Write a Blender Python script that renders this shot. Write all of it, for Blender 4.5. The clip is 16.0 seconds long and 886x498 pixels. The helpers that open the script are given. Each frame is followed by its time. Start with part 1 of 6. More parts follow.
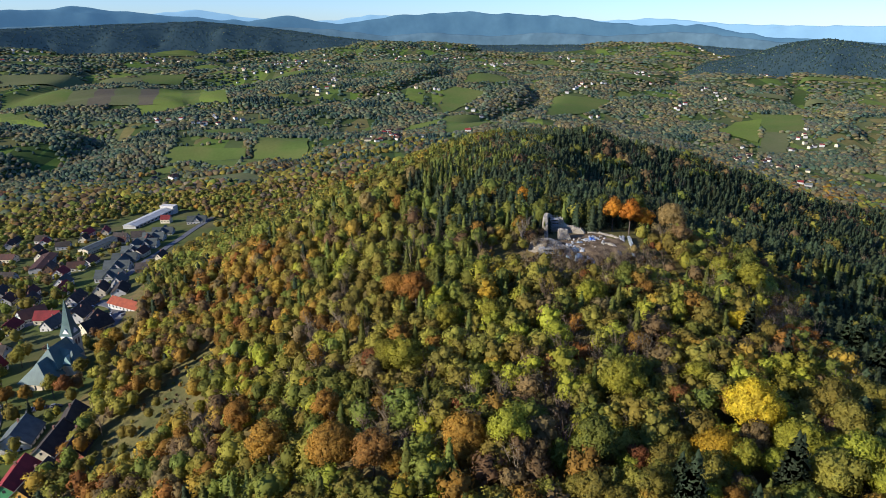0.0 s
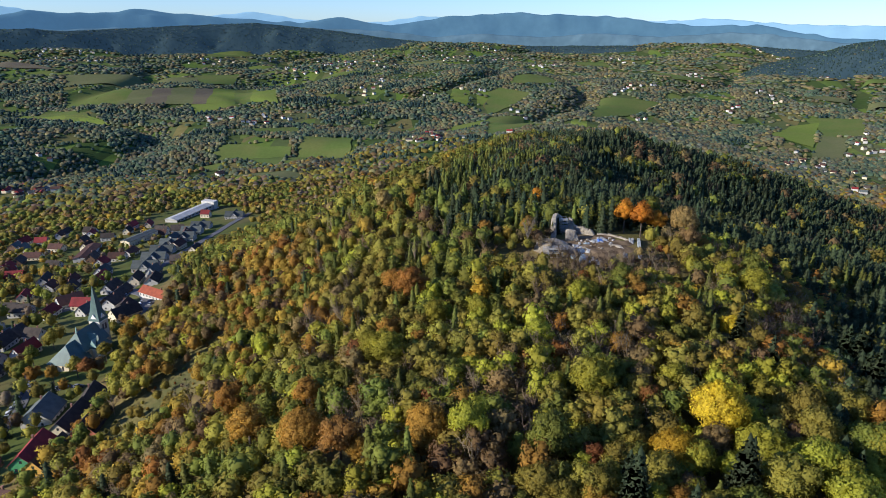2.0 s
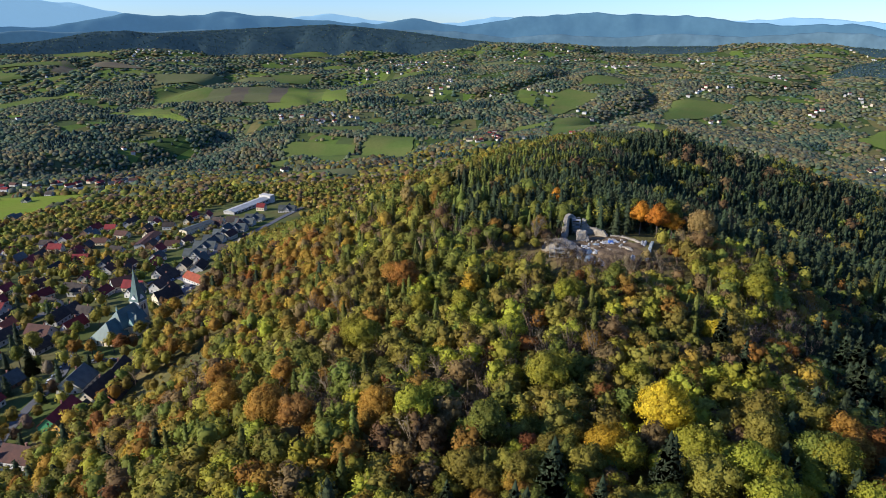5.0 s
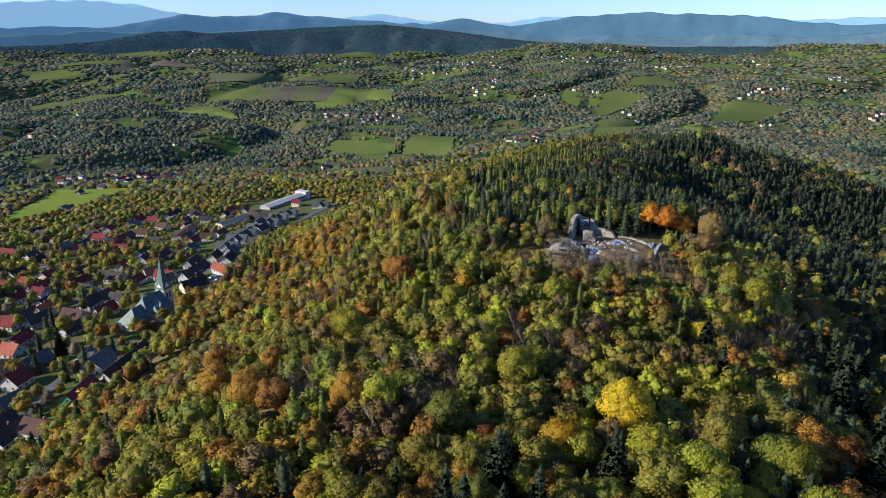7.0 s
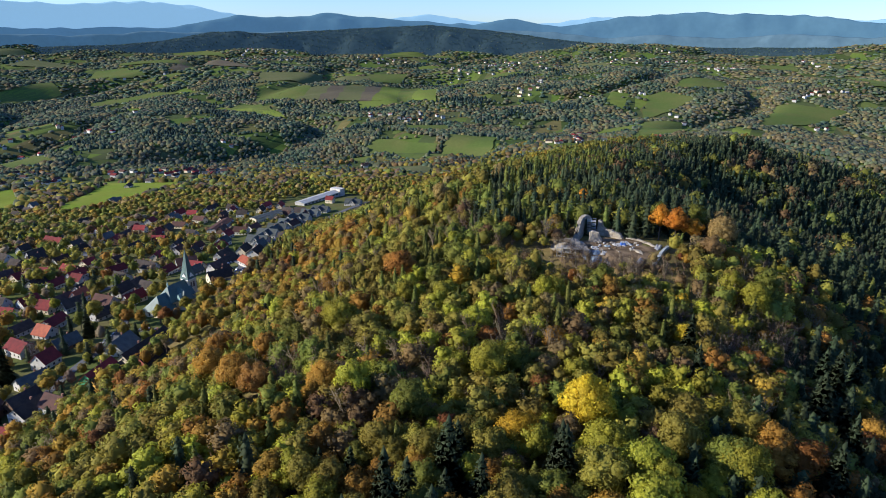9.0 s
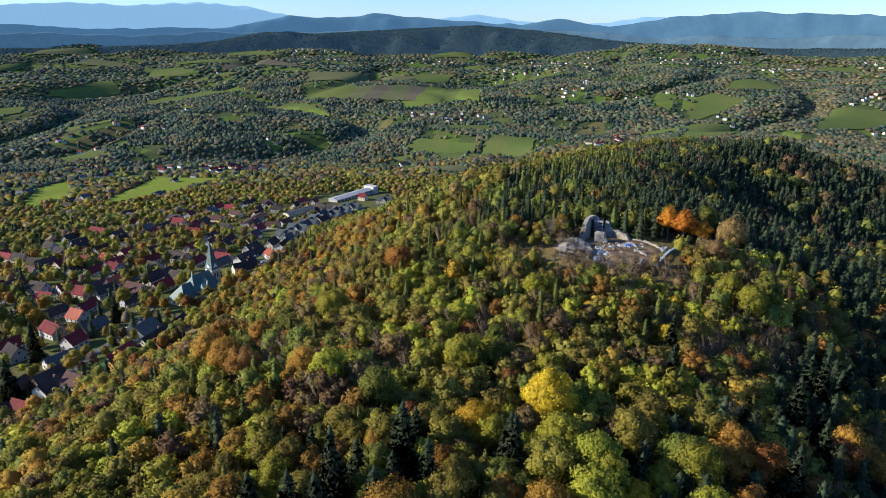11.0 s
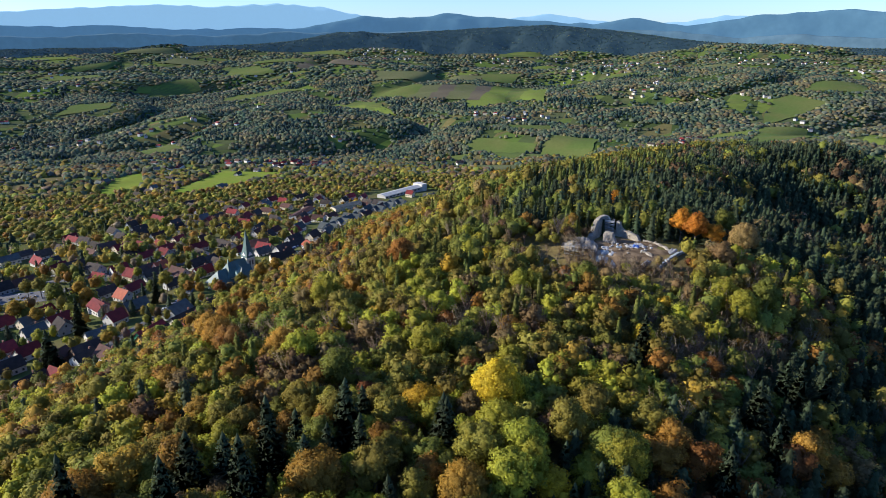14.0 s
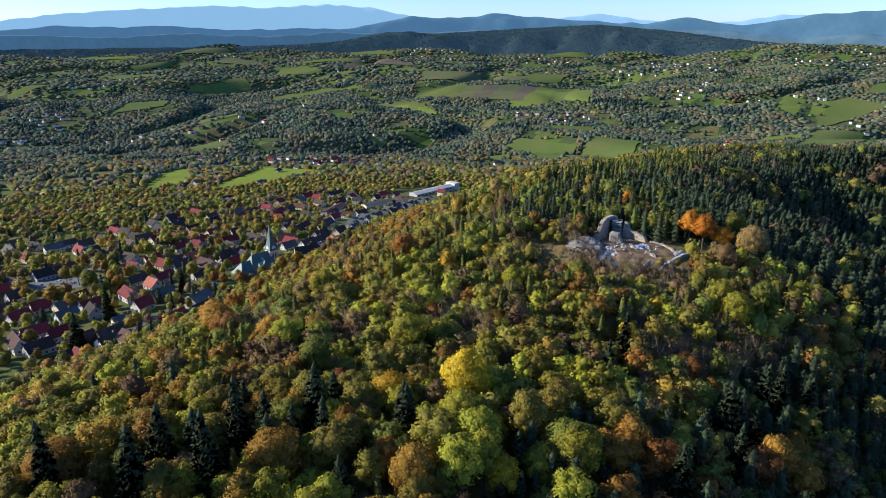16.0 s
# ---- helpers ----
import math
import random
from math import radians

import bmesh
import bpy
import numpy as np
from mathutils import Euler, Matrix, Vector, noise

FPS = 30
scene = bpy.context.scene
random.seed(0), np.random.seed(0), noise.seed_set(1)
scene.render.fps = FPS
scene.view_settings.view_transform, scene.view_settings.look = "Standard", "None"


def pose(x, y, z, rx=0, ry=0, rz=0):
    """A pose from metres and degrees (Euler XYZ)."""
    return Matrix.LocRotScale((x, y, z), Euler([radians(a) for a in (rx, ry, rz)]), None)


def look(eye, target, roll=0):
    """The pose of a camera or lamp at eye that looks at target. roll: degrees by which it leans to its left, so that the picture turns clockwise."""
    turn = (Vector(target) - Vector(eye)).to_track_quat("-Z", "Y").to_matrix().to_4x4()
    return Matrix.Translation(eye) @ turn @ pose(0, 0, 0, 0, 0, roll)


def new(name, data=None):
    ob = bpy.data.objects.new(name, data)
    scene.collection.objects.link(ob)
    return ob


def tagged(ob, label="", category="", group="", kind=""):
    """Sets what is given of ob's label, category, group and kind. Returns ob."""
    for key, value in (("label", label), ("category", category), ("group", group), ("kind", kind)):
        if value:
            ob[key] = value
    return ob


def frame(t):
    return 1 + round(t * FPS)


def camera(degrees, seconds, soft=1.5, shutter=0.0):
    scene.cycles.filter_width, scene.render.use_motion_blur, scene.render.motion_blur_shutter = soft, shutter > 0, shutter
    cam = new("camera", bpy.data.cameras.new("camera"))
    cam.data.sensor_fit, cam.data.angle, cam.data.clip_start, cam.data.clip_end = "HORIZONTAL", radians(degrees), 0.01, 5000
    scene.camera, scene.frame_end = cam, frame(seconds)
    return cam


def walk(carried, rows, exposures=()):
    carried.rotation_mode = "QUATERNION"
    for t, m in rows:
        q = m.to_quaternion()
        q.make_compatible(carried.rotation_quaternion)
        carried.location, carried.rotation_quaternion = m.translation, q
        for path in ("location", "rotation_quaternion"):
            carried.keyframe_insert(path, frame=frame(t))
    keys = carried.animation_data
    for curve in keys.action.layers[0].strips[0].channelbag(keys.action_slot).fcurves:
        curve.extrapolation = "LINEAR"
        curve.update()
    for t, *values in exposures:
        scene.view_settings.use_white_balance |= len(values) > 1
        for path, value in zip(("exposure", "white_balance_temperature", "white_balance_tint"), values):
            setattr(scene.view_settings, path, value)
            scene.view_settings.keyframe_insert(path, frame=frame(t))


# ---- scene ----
cam = camera(69.9, 16.0, soft=0.8)
METRES, EYE, TILT, LEAN, TURN = 170.0, 160.0, -19.2, -0.4, 0.0
ROWS = [
    (0.0, 0.0, 0.0, 0.0, 0.0, 0.0, -0.0),
    (0.5, 0.0306, -0.0063, -0.0023, 1.08, 0.02, -0.31),
    (1.0, 0.0611, -0.0121, -0.0043, 2.14, 0.02, -0.67),
    (1.5, 0.0918, -0.0173, -0.0062, 3.21, 0.04, -1.02),
    (2.0, 0.1225, -0.022, -0.008, 4.27, 0.04, -1.37),
    (2.5, 0.1533, -0.0262, -0.0096, 5.32, 0.03, -1.73),
    (3.0, 0.1842, -0.0299, -0.011, 6.36, -0.0, -2.08),
    (3.5, 0.2152, -0.033, -0.0123, 7.41, -0.04, -2.42),
    (4.0, 0.2462, -0.0357, -0.0133, 8.47, -0.07, -2.72),
    (6.5, 0.4021, -0.0427, -0.0156, 13.74, -0.37, -4.36),
    (7.0, 0.4334, -0.0425, -0.0156, 14.77, -0.45, -4.72),
    (7.5, 0.4648, -0.0416, -0.0154, 15.81, -0.53, -5.07),
    (8.0, 0.496, -0.0403, -0.0149, 16.85, -0.61, -5.42),
    (8.5, 0.5272, -0.0383, -0.0145, 17.88, -0.71, -5.78),
    (9.0, 0.5585, -0.036, -0.0138, 18.93, -0.81, -6.12),
    (11.5, 0.7145, -0.0182, -0.008, 24.12, -1.43, -7.75),
    (12.0, 0.7452, -0.0127, -0.0062, 25.17, -1.58, -8.05),
    (12.5, 0.7758, -0.0067, -0.0041, 26.2, -1.73, -8.35),
    (13.0, 0.8064, -0.0002, -0.0021, 27.24, -1.89, -8.66),
    (13.5, 0.8366, 0.007, 0.0002, 28.27, -2.05, -8.94),
    (14.0, 0.8668, 0.0146, 0.0026, 29.31, -2.21, -9.2),
    (14.5, 0.8969, 0.0225, 0.0051, 30.37, -2.38, -9.46),
    (15.0, 0.9269, 0.0311, 0.0077, 31.41, -2.55, -9.76),
    (15.5, 0.9564, 0.0402, 0.0103, 32.46, -2.73, -10.08),
    (16.0, 0.9859, 0.0497, 0.0131, 33.5, -2.91, -10.35),
]
walk(cam, [(t, pose(0, 0, EYE, TILT, LEAN, TURN) @ pose(METRES * x, METRES * y, METRES * z, 90 + pitch, roll, yaw)) for t, x, y, z, yaw, pitch, roll in ROWS],
     [(0.0, 0.6, 6060, 12), (6.0, 0.66, 6060, 12), (16.0, 0.84, 6060, 12)])

# ---- world, sun ----
SUN_EL, SUN_AZ = 22.5, 242.0
world = bpy.data.worlds.new("sky")
scene.world = world
world.use_nodes = True
wn = world.node_tree.nodes
sky = wn.new("ShaderNodeTexSky")
sky.sky_type, sky.sun_disc = "NISHITA", False
sky.sun_elevation, sky.sun_rotation = radians(SUN_EL), radians(SUN_AZ)
sky.air_density, sky.dust_density, sky.ozone_density, sky.altitude = 1.0, 0.2, 3.0, 400
wn["Background"].inputs["Strength"].default_value = 0.098
cool = wn.new("ShaderNodeMix")
cool.data_type, cool.blend_type = "RGBA", "MULTIPLY"
cool.inputs[0].default_value, cool.inputs[7].default_value = 1.0, (0.72, 0.92, 1.32, 1)
world.node_tree.links.new(sky.outputs["Color"], cool.inputs[6])
world.node_tree.links.new(cool.outputs[2], wn["Background"].inputs["Color"])
sun = new("sun", bpy.data.lights.new("sun", "SUN"))
sun.data.energy, sun.data.angle, sun.data.color = 5.0, radians(0.6), (1.0, 0.9, 0.73)
to_sun = Vector((math.sin(radians(SUN_AZ)) * math.cos(radians(SUN_EL)), math.cos(radians(SUN_AZ)) * math.cos(radians(SUN_EL)), math.sin(radians(SUN_EL))))
sun.matrix_world = look(to_sun * 300, (0, 0, 0))

# ---- materials ----


def surface(name, colour, second=None, scale=1.0, rough=0.85, spread=0.18, bump=0.0, detail=6.0, metal=0.0, island=0.0, per_object=0.0, fine=None, leaf=0.0, attribute=0.0):
    """A material mixed from two colours by noise at two scales, with optional bump and per-piece variation."""
    m = bpy.data.materials.new(name)
    m.use_nodes = True
    nt = m.node_tree
    n, ln = nt.nodes, nt.links
    b = n["Principled BSDF"]
    b.inputs["Roughness"].default_value, b.inputs["Metallic"].default_value = rough, metal
    if leaf or rough >= 1.0:
        b.inputs["Specular IOR Level"].default_value = 0.12 if leaf else 0.03
    tc = n.new("ShaderNodeTexCoord")
    big, small = n.new("ShaderNodeTexNoise"), n.new("ShaderNodeTexNoise")
    big.inputs["Scale"].default_value, small.inputs["Scale"].default_value = scale, fine or scale * 9
    big.inputs["Detail"].default_value = detail
    small.inputs["Detail"].default_value = 3
    for k in (big, small):
        ln.new(tc.outputs["Object"], k.inputs["Vector"])
    mix = n.new("ShaderNodeMix")
    mix.data_type = "RGBA"
    mix.inputs[6].default_value = (*colour, 1)
    mix.inputs[7].default_value = (*(second or [c * 0.6 for c in colour]), 1)
    ramp = n.new("ShaderNodeMapRange")
    ramp.inputs[1].default_value, ramp.inputs[2].default_value = 0.38, 0.62
    ln.new(big.outputs["Fac"], ramp.inputs[0])
    ln.new(ramp.outputs[0], mix.inputs[0])
    hsv = n.new("ShaderNodeHueSaturation")
    ln.new(mix.outputs[2], hsv.inputs["Color"])
    val = n.new("ShaderNodeMath")
    val.operation = "MULTIPLY_ADD"
    val.inputs[1].default_value, val.inputs[2].default_value = 2 * spread, 1 - spread
    ln.new(small.outputs["Fac"], val.inputs[0])
    out = val.outputs[0]

    def add(source, amount):
        nonlocal out
        k = n.new("ShaderNodeMath")
        k.operation = "MULTIPLY_ADD"
        k.inputs[1].default_value, k.inputs[2].default_value = 2 * amount, 1 - amount
        ln.new(source, k.inputs[0])
        p = n.new("ShaderNodeMath")
        p.operation = "MULTIPLY"
        ln.new(out, p.inputs[0])
        ln.new(k.outputs[0], p.inputs[1])
        out = p.outputs[0]

    if island:
        add(n.new("ShaderNodeNewGeometry").outputs["Random Per Island"], island)
    if per_object:
        info = n.new("ShaderNodeObjectInfo")
        add(info.outputs["Random"], per_object)
        if leaf:
            hue = n.new("ShaderNodeMath")
            hue.operation = "MULTIPLY_ADD"
            hue.inputs[1].default_value, hue.inputs[2].default_value = 0.03, 0.485
            ln.new(info.outputs["Random"], hue.inputs[0])
            ln.new(hue.outputs[0], hsv.inputs["Hue"])
    if attribute:
        at = n.new("ShaderNodeAttribute")
        at.attribute_name = "vary"
        add(at.outputs["Fac"], attribute)
        hue = n.new("ShaderNodeMath")
        hue.operation = "MULTIPLY_ADD"
        hue.inputs[1].default_value, hue.inputs[2].default_value = 0.04, 0.48
        ln.new(at.outputs["Fac"], hue.inputs[0])
        ln.new(hue.outputs[0], hsv.inputs["Hue"])
    ln.new(out, hsv.inputs["Value"])
    ln.new(hsv.outputs["Color"], b.inputs["Base Color"])
    if bump:
        bp = n.new("ShaderNodeBump")
        bp.inputs["Strength"].default_value = bump
        bp.inputs["Distance"].default_value = 0.4 / scale if scale < 1 else 0.2
        ln.new(small.outputs["Fac"], bp.inputs["Height"])
        ln.new(bp.outputs["Normal"], b.inputs["Normal"])
    if leaf:
        tr = n.new("ShaderNodeBsdfTranslucent")
        ms = n.new("ShaderNodeMixShader")
        ms.inputs[0].default_value = leaf
        ln.new(hsv.outputs["Color"], tr.inputs["Color"])
        ln.new(b.outputs[0], ms.inputs[1])
        ln.new(tr.outputs[0], ms.inputs[2])
        ln.new(ms.outputs[0], n["Material Output"].inputs["Surface"])
    return m


LEAF = {
    "olive": ((0.275, 0.228, 0.04), (0.19, 0.165, 0.034)),
    "green": ((0.195, 0.205, 0.036), (0.13, 0.145, 0.03)),
    "lime": ((0.335, 0.315, 0.035), (0.245, 0.24, 0.032)),
    "yellow": ((0.60, 0.43, 0.03), (0.45, 0.32, 0.03)),
    "gold": ((0.36, 0.215, 0.035), (0.25, 0.155, 0.03)),
    "orange": ((0.37, 0.185, 0.036), (0.275, 0.14, 0.032)),
    "rust": ((0.29, 0.125, 0.036), (0.20, 0.095, 0.034)),
    "brown": ((0.22, 0.145, 0.06), (0.15, 0.105, 0.048)),
    "straw": ((0.35, 0.24, 0.09), (0.25, 0.18, 0.07)),
    "bare": ((0.25, 0.19, 0.125), (0.18, 0.135, 0.09)),
    "fir": ((0.06, 0.08, 0.038), (0.042, 0.06, 0.031)),
    "larch": ((0.165, 0.175, 0.036), (0.11, 0.125, 0.03)),
    "amber": ((0.62, 0.29, 0.03), (0.48, 0.215, 0.03)),
}
# far woods: distance haze mixed into the leaf colours as a blue shift
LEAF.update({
    "far_hazy_olive": ((0.204, 0.225, 0.12), (0.143, 0.17, 0.1)),
    "far_hazy_green": ((0.133, 0.19, 0.112), (0.0931, 0.145, 0.0958)),
    "far_hazy_brown": ((0.257, 0.215, 0.112), (0.18, 0.165, 0.0932)),
    "far_hazy_gold": ((0.313, 0.265, 0.112), (0.238, 0.205, 0.0983)),
    "far_hazy_bare": ((0.186, 0.195, 0.138), (0.133, 0.148, 0.112)),
    "far_hazy_fir": ((0.0551, 0.095, 0.0801), (0.04, 0.072, 0.0623)),
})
LEAF_ONE = {k: surface(k + "_leaves", a, b, scale=0.25, rough=0.7, spread=0.22, island=0.27, per_object=0.2, fine=1.6, leaf=0.42) for k, (a, b) in LEAF.items()}
# far kinds let more light through, in place of haze softening their contrast
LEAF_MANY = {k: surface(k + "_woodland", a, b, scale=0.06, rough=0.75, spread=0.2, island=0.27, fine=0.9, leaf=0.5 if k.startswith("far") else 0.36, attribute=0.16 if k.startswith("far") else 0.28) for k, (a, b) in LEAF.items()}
BARK = surface("bark", (0.11, 0.085, 0.065), (0.06, 0.048, 0.038), scale=1.5, rough=0.95, bump=0.5)
TWIG = surface("twig", (0.17, 0.14, 0.11), (0.11, 0.09, 0.07), scale=1.5, rough=0.95)
LITTER = surface("leaf_litter", (0.17, 0.125, 0.055), (0.14, 0.125, 0.045), scale=0.05, rough=1.0, spread=0.35, bump=0.15, fine=0.5)
def strip_parcels(m, long, wide, turn, amount):
    """Give a ground material narrow parcels of differing crops, side by side along the slope."""
    n, ln = m.node_tree.nodes, m.node_tree.links
    tc, mp, vo = n.new("ShaderNodeTexCoord"), n.new("ShaderNodeMapping"), n.new("ShaderNodeTexVoronoi")
    mp.inputs["Rotation"].default_value = (0, 0, radians(turn))
    mp.inputs["Scale"].default_value = (1 / wide, 1 / long, 0)
    vo.inputs["Scale"].default_value = 1.0
    ramp = n.new("ShaderNodeValToRGB")
    for k, (at, colour) in enumerate(((0.0, (0.55, 0.75, 0.5)), (0.3, (1.25, 1.5, 0.8)), (0.55, (0.95, 1.0, 0.95)), (0.75, (1.6, 1.25, 1.1)), (0.9, (1.4, 1.75, 0.75)))):
        e = ramp.color_ramp.elements[k] if k < 2 else ramp.color_ramp.elements.new(at)
        e.position, e.color = at, (*colour, 1)
    ramp.color_ramp.interpolation = "CONSTANT"
    sep, mul = n.new("ShaderNodeSeparateColor"), n.new("ShaderNodeMix")
    mul.data_type, mul.blend_type = "RGBA", "MULTIPLY"
    mul.inputs[0].default_value = amount
    b = n["Principled BSDF"]
    base = b.inputs["Base Color"].links[0].from_socket
    for p, q in ((tc.outputs["Object"], mp.inputs[0]), (mp.outputs[0], vo.inputs["Vector"]), (vo.outputs["Color"], sep.inputs[0]), (sep.outputs[0], ramp.inputs[0]), (base, mul.inputs[6]), (ramp.outputs[0], mul.inputs[7]), (mul.outputs[2], b.inputs["Base Color"])):
        ln.new(p, q)


MEADOW = surface("meadow_grass", (0.078, 0.098, 0.028), (0.112, 0.102, 0.044), scale=0.02, rough=1.0, spread=0.3, fine=0.08)
FARMLAND = surface("farmland_grass", (0.07, 0.09, 0.034), (0.09, 0.095, 0.042), scale=0.006, rough=1.0, spread=0.25, fine=0.06)
strip_parcels(FARMLAND, 190, 46, 28, 0.85)
ROUGH = surface("rough_grass", (0.15, 0.13, 0.05), (0.09, 0.09, 0.034), scale=0.09, rough=1.0, spread=0.35, bump=0.3, fine=0.8)
STONE = surface("ruin_stone", (0.40, 0.35, 0.27), (0.26, 0.225, 0.175), scale=0.35, rough=0.95, spread=0.35, bump=0.8, fine=2.4)
EARTH = surface("trodden_earth", (0.20, 0.145, 0.09), (0.095, 0.066, 0.042), scale=0.22, rough=1.0, spread=0.3, bump=0.15, fine=1.8)


# ---- helpers for building ----


def mesh_of(name, verts, faces, mats, index=None, vary=None, smooth=False):
    me = bpy.data.meshes.new(name)
    me.from_pydata([tuple(v) for v in verts] if not isinstance(verts, np.ndarray) else verts.tolist(), [], faces if isinstance(faces, list) else faces.tolist())
    for m in mats:
        me.materials.append(m)
    if index is not None:
        me.polygons.foreach_set("material_index", np.asarray(index, np.int32))
    if vary is not None:
        me.attributes.new("vary", "FLOAT", "POINT").data.foreach_set("value", np.asarray(vary, np.float32))
    if smooth:
        me.polygons.foreach_set("use_smooth", np.ones(len(me.polygons), bool))
    me.update()
    return me


def soft_mesh(name, v, f, n, mats, index=None, vary=None):
    """A mesh of triangles from arrays, shaded by the given normals."""
    me = bpy.data.meshes.new(name)
    k = len(f)
    me.vertices.add(len(v))
    me.vertices.foreach_set("co", np.ascontiguousarray(v, np.float32).ravel())
    me.loops.add(3 * k)
    me.loops.foreach_set("vertex_index", np.ascontiguousarray(f, np.int32).ravel())
    me.polygons.add(k)
    me.polygons.foreach_set("loop_start", np.arange(0, 3 * k, 3, dtype=np.int32))
    me.polygons.foreach_set("use_smooth", np.ones(k, bool))
    for m in mats:
        me.materials.append(m)
    if index is not None:
        me.polygons.foreach_set("material_index", np.asarray(index, np.int32))
    me.update(calc_edges=True)
    if vary is not None:
        me.attributes.new("vary", "FLOAT", "POINT").data.foreach_set("value", np.asarray(vary, np.float32))
    me.attributes.new("custom_normal", "FLOAT_VECTOR", "POINT").data.foreach_set("vector", np.ascontiguousarray(n, np.float32).ravel())
    me.update()
    return me


def part(name, bm, material, parent, label=""):
    """Link a bmesh (or a ready mesh) as one mesh object under a thing."""
    if isinstance(bm, bmesh.types.BMesh):
        me = bpy.data.meshes.new(name)
        bm.normal_update()
        bm.to_mesh(me)
        bm.free()
    else:
        me = bm
    if material is not None:
        me.materials.clear()
        me.materials.append(material)
    ob = new(name, me)
    ob.parent = parent
    return tagged(ob, label)


def thing(name, label, category, place=(0, 0, 0), turn=0.0, group="", kind=""):
    ob = new(name)
    ob.empty_display_size = 0.5
    ob.matrix_basis = pose(*place, 0, 0, turn)
    return tagged(ob, label, category, group, kind)


def box(bm, x0, y0, z0, x1, y1, z1):
    v = [bm.verts.new(p) for p in ((x0, y0, z0), (x1, y0, z0), (x1, y1, z0), (x0, y1, z0), (x0, y0, z1), (x1, y0, z1), (x1, y1, z1), (x0, y1, z1))]
    for f in ((3, 2, 1, 0), (4, 5, 6, 7), (0, 1, 5, 4), (1, 2, 6, 5), (2, 3, 7, 6), (3, 0, 4, 7)):
        bm.faces.new([v[i] for i in f])
    return v


def solid(bm, points, faces):
    v = [bm.verts.new(p) for p in points]
    for f in faces:
        bm.faces.new([v[i] for i in f])
    return v


def tube(points, radii, sides=6):
    """Verts and faces of a tapered tube along points."""
    vs, fs = [], []
    for k, (p, r) in enumerate(zip(points, radii)):
        p = Vector(p)
        d = (Vector(points[min(k + 1, len(points) - 1)]) - Vector(points[max(k - 1, 0)])).normalized()
        a = d.orthogonal().normalized()
        b = d.cross(a)
        for s in range(sides):
            w = 2 * math.pi * s / sides
            vs.append(tuple(p + r * (a * math.cos(w) + b * math.sin(w))))
        if k:
            o = (k - 1) * sides
            fs += [(o + s, o + (s + 1) % sides, o + sides + (s + 1) % sides, o + sides + s) for s in range(sides)]
    return vs, fs


def join(pieces):
    vs, fs = [], []
    for v, f in pieces:
        o = len(vs)
        vs += list(v)
        fs += [tuple(i + o for i in q) for q in f]
    return vs, fs


# ---- the land ----
# spine of the wooded hill: x, y, ground height
SPINE = ((55, -400, 20), (60, -60, 48), (70, 60, 53), (74, 160, 55), (72, 300, 57), (45, 420, 54),
         (75, 540, 47), (125, 680, 40), (150, 800, 28), (190, 960, -20), (230, 1200, -90))

# the spur that runs down to the east behind the hill
SPUR = ((110, 640, 47), (157, 688, 46), (211, 701, 31), (268, 716, 16), (344, 735, -7), (427, 756, -39), (515, 777, -62), (600, 797, -88))


def spur(x, y):
    """Height of the eastern spur at plan points (arrays)."""
    best = np.full(np.shape(x), -1e3)
    for (x0, y0, z0), (x1, y1, z1) in zip(SPUR[:-1], SPUR[1:]):
        dx, dy = x1 - x0, y1 - y0
        f = np.clip(((x - x0) * dx + (y - y0) * dy) / (dx * dx + dy * dy), 0, 1)
        d = np.hypot(x - x0 - f * dx, y - y0 - f * dy)
        best = np.maximum(best, z0 + f * (z1 - z0) - 0.46 * (np.hypot(d, 14) - 14))
    return best


def ridge(x, y):
    """Height of the hill's own form at plan points (arrays)."""
    best = np.full(np.shape(x), 1e9)
    top = np.zeros(np.shape(x))
    side = np.zeros(np.shape(x))
    for (x0, y0, z0), (x1, y1, z1) in zip(SPINE[:-1], SPINE[1:]):
        dx, dy = x1 - x0, y1 - y0
        f = np.clip(((x - x0) * dx + (y - y0) * dy) / (dx * dx + dy * dy), 0, 1)
        ax, ay = x - x0 - f * dx, y - y0 - f * dy
        d = np.hypot(ax, ay)
        near = d < best
        best = np.where(near, d, best)
        top = np.where(near, z0 + f * (z1 - z0), top)
        side = np.where(near, np.sign(dx * ay - dy * ax), side)
    west = side > 0
    back = np.clip((y - 435) / 45, 0, 1)
    shoulder = np.where(west, 88.0, 46.0 + 8 * np.exp(-((y - 280) / 40) ** 2) + 13 * np.exp(-((y - 145) / 45) ** 2) - 26 * back)
    slope = np.where(west, 0.47, 0.52 - 0.21 * np.clip((y - 285) / 40, 0, 1) + 0.51 * back)
    soft = 22.0
    drop = slope * soft * (np.log1p(np.exp(np.clip((best - shoulder) / soft, -30, 30))) - np.log1p(np.exp(-shoulder / soft)))
    drop = np.where((best - shoulder) / soft > 29, slope * (best - shoulder), drop)
    return np.maximum(top - drop, spur(x, y))


def bump(x, y, cx, cy, sx, sy, h, turn=0.0):
    c, s = math.cos(math.radians(turn)), math.sin(math.radians(turn))
    u, v = (x - cx) * c + (y - cy) * s, -(x - cx) * s + (y - cy) * c
    return h * np.exp(-(u / sx) ** 2 - (v / sy) ** 2)


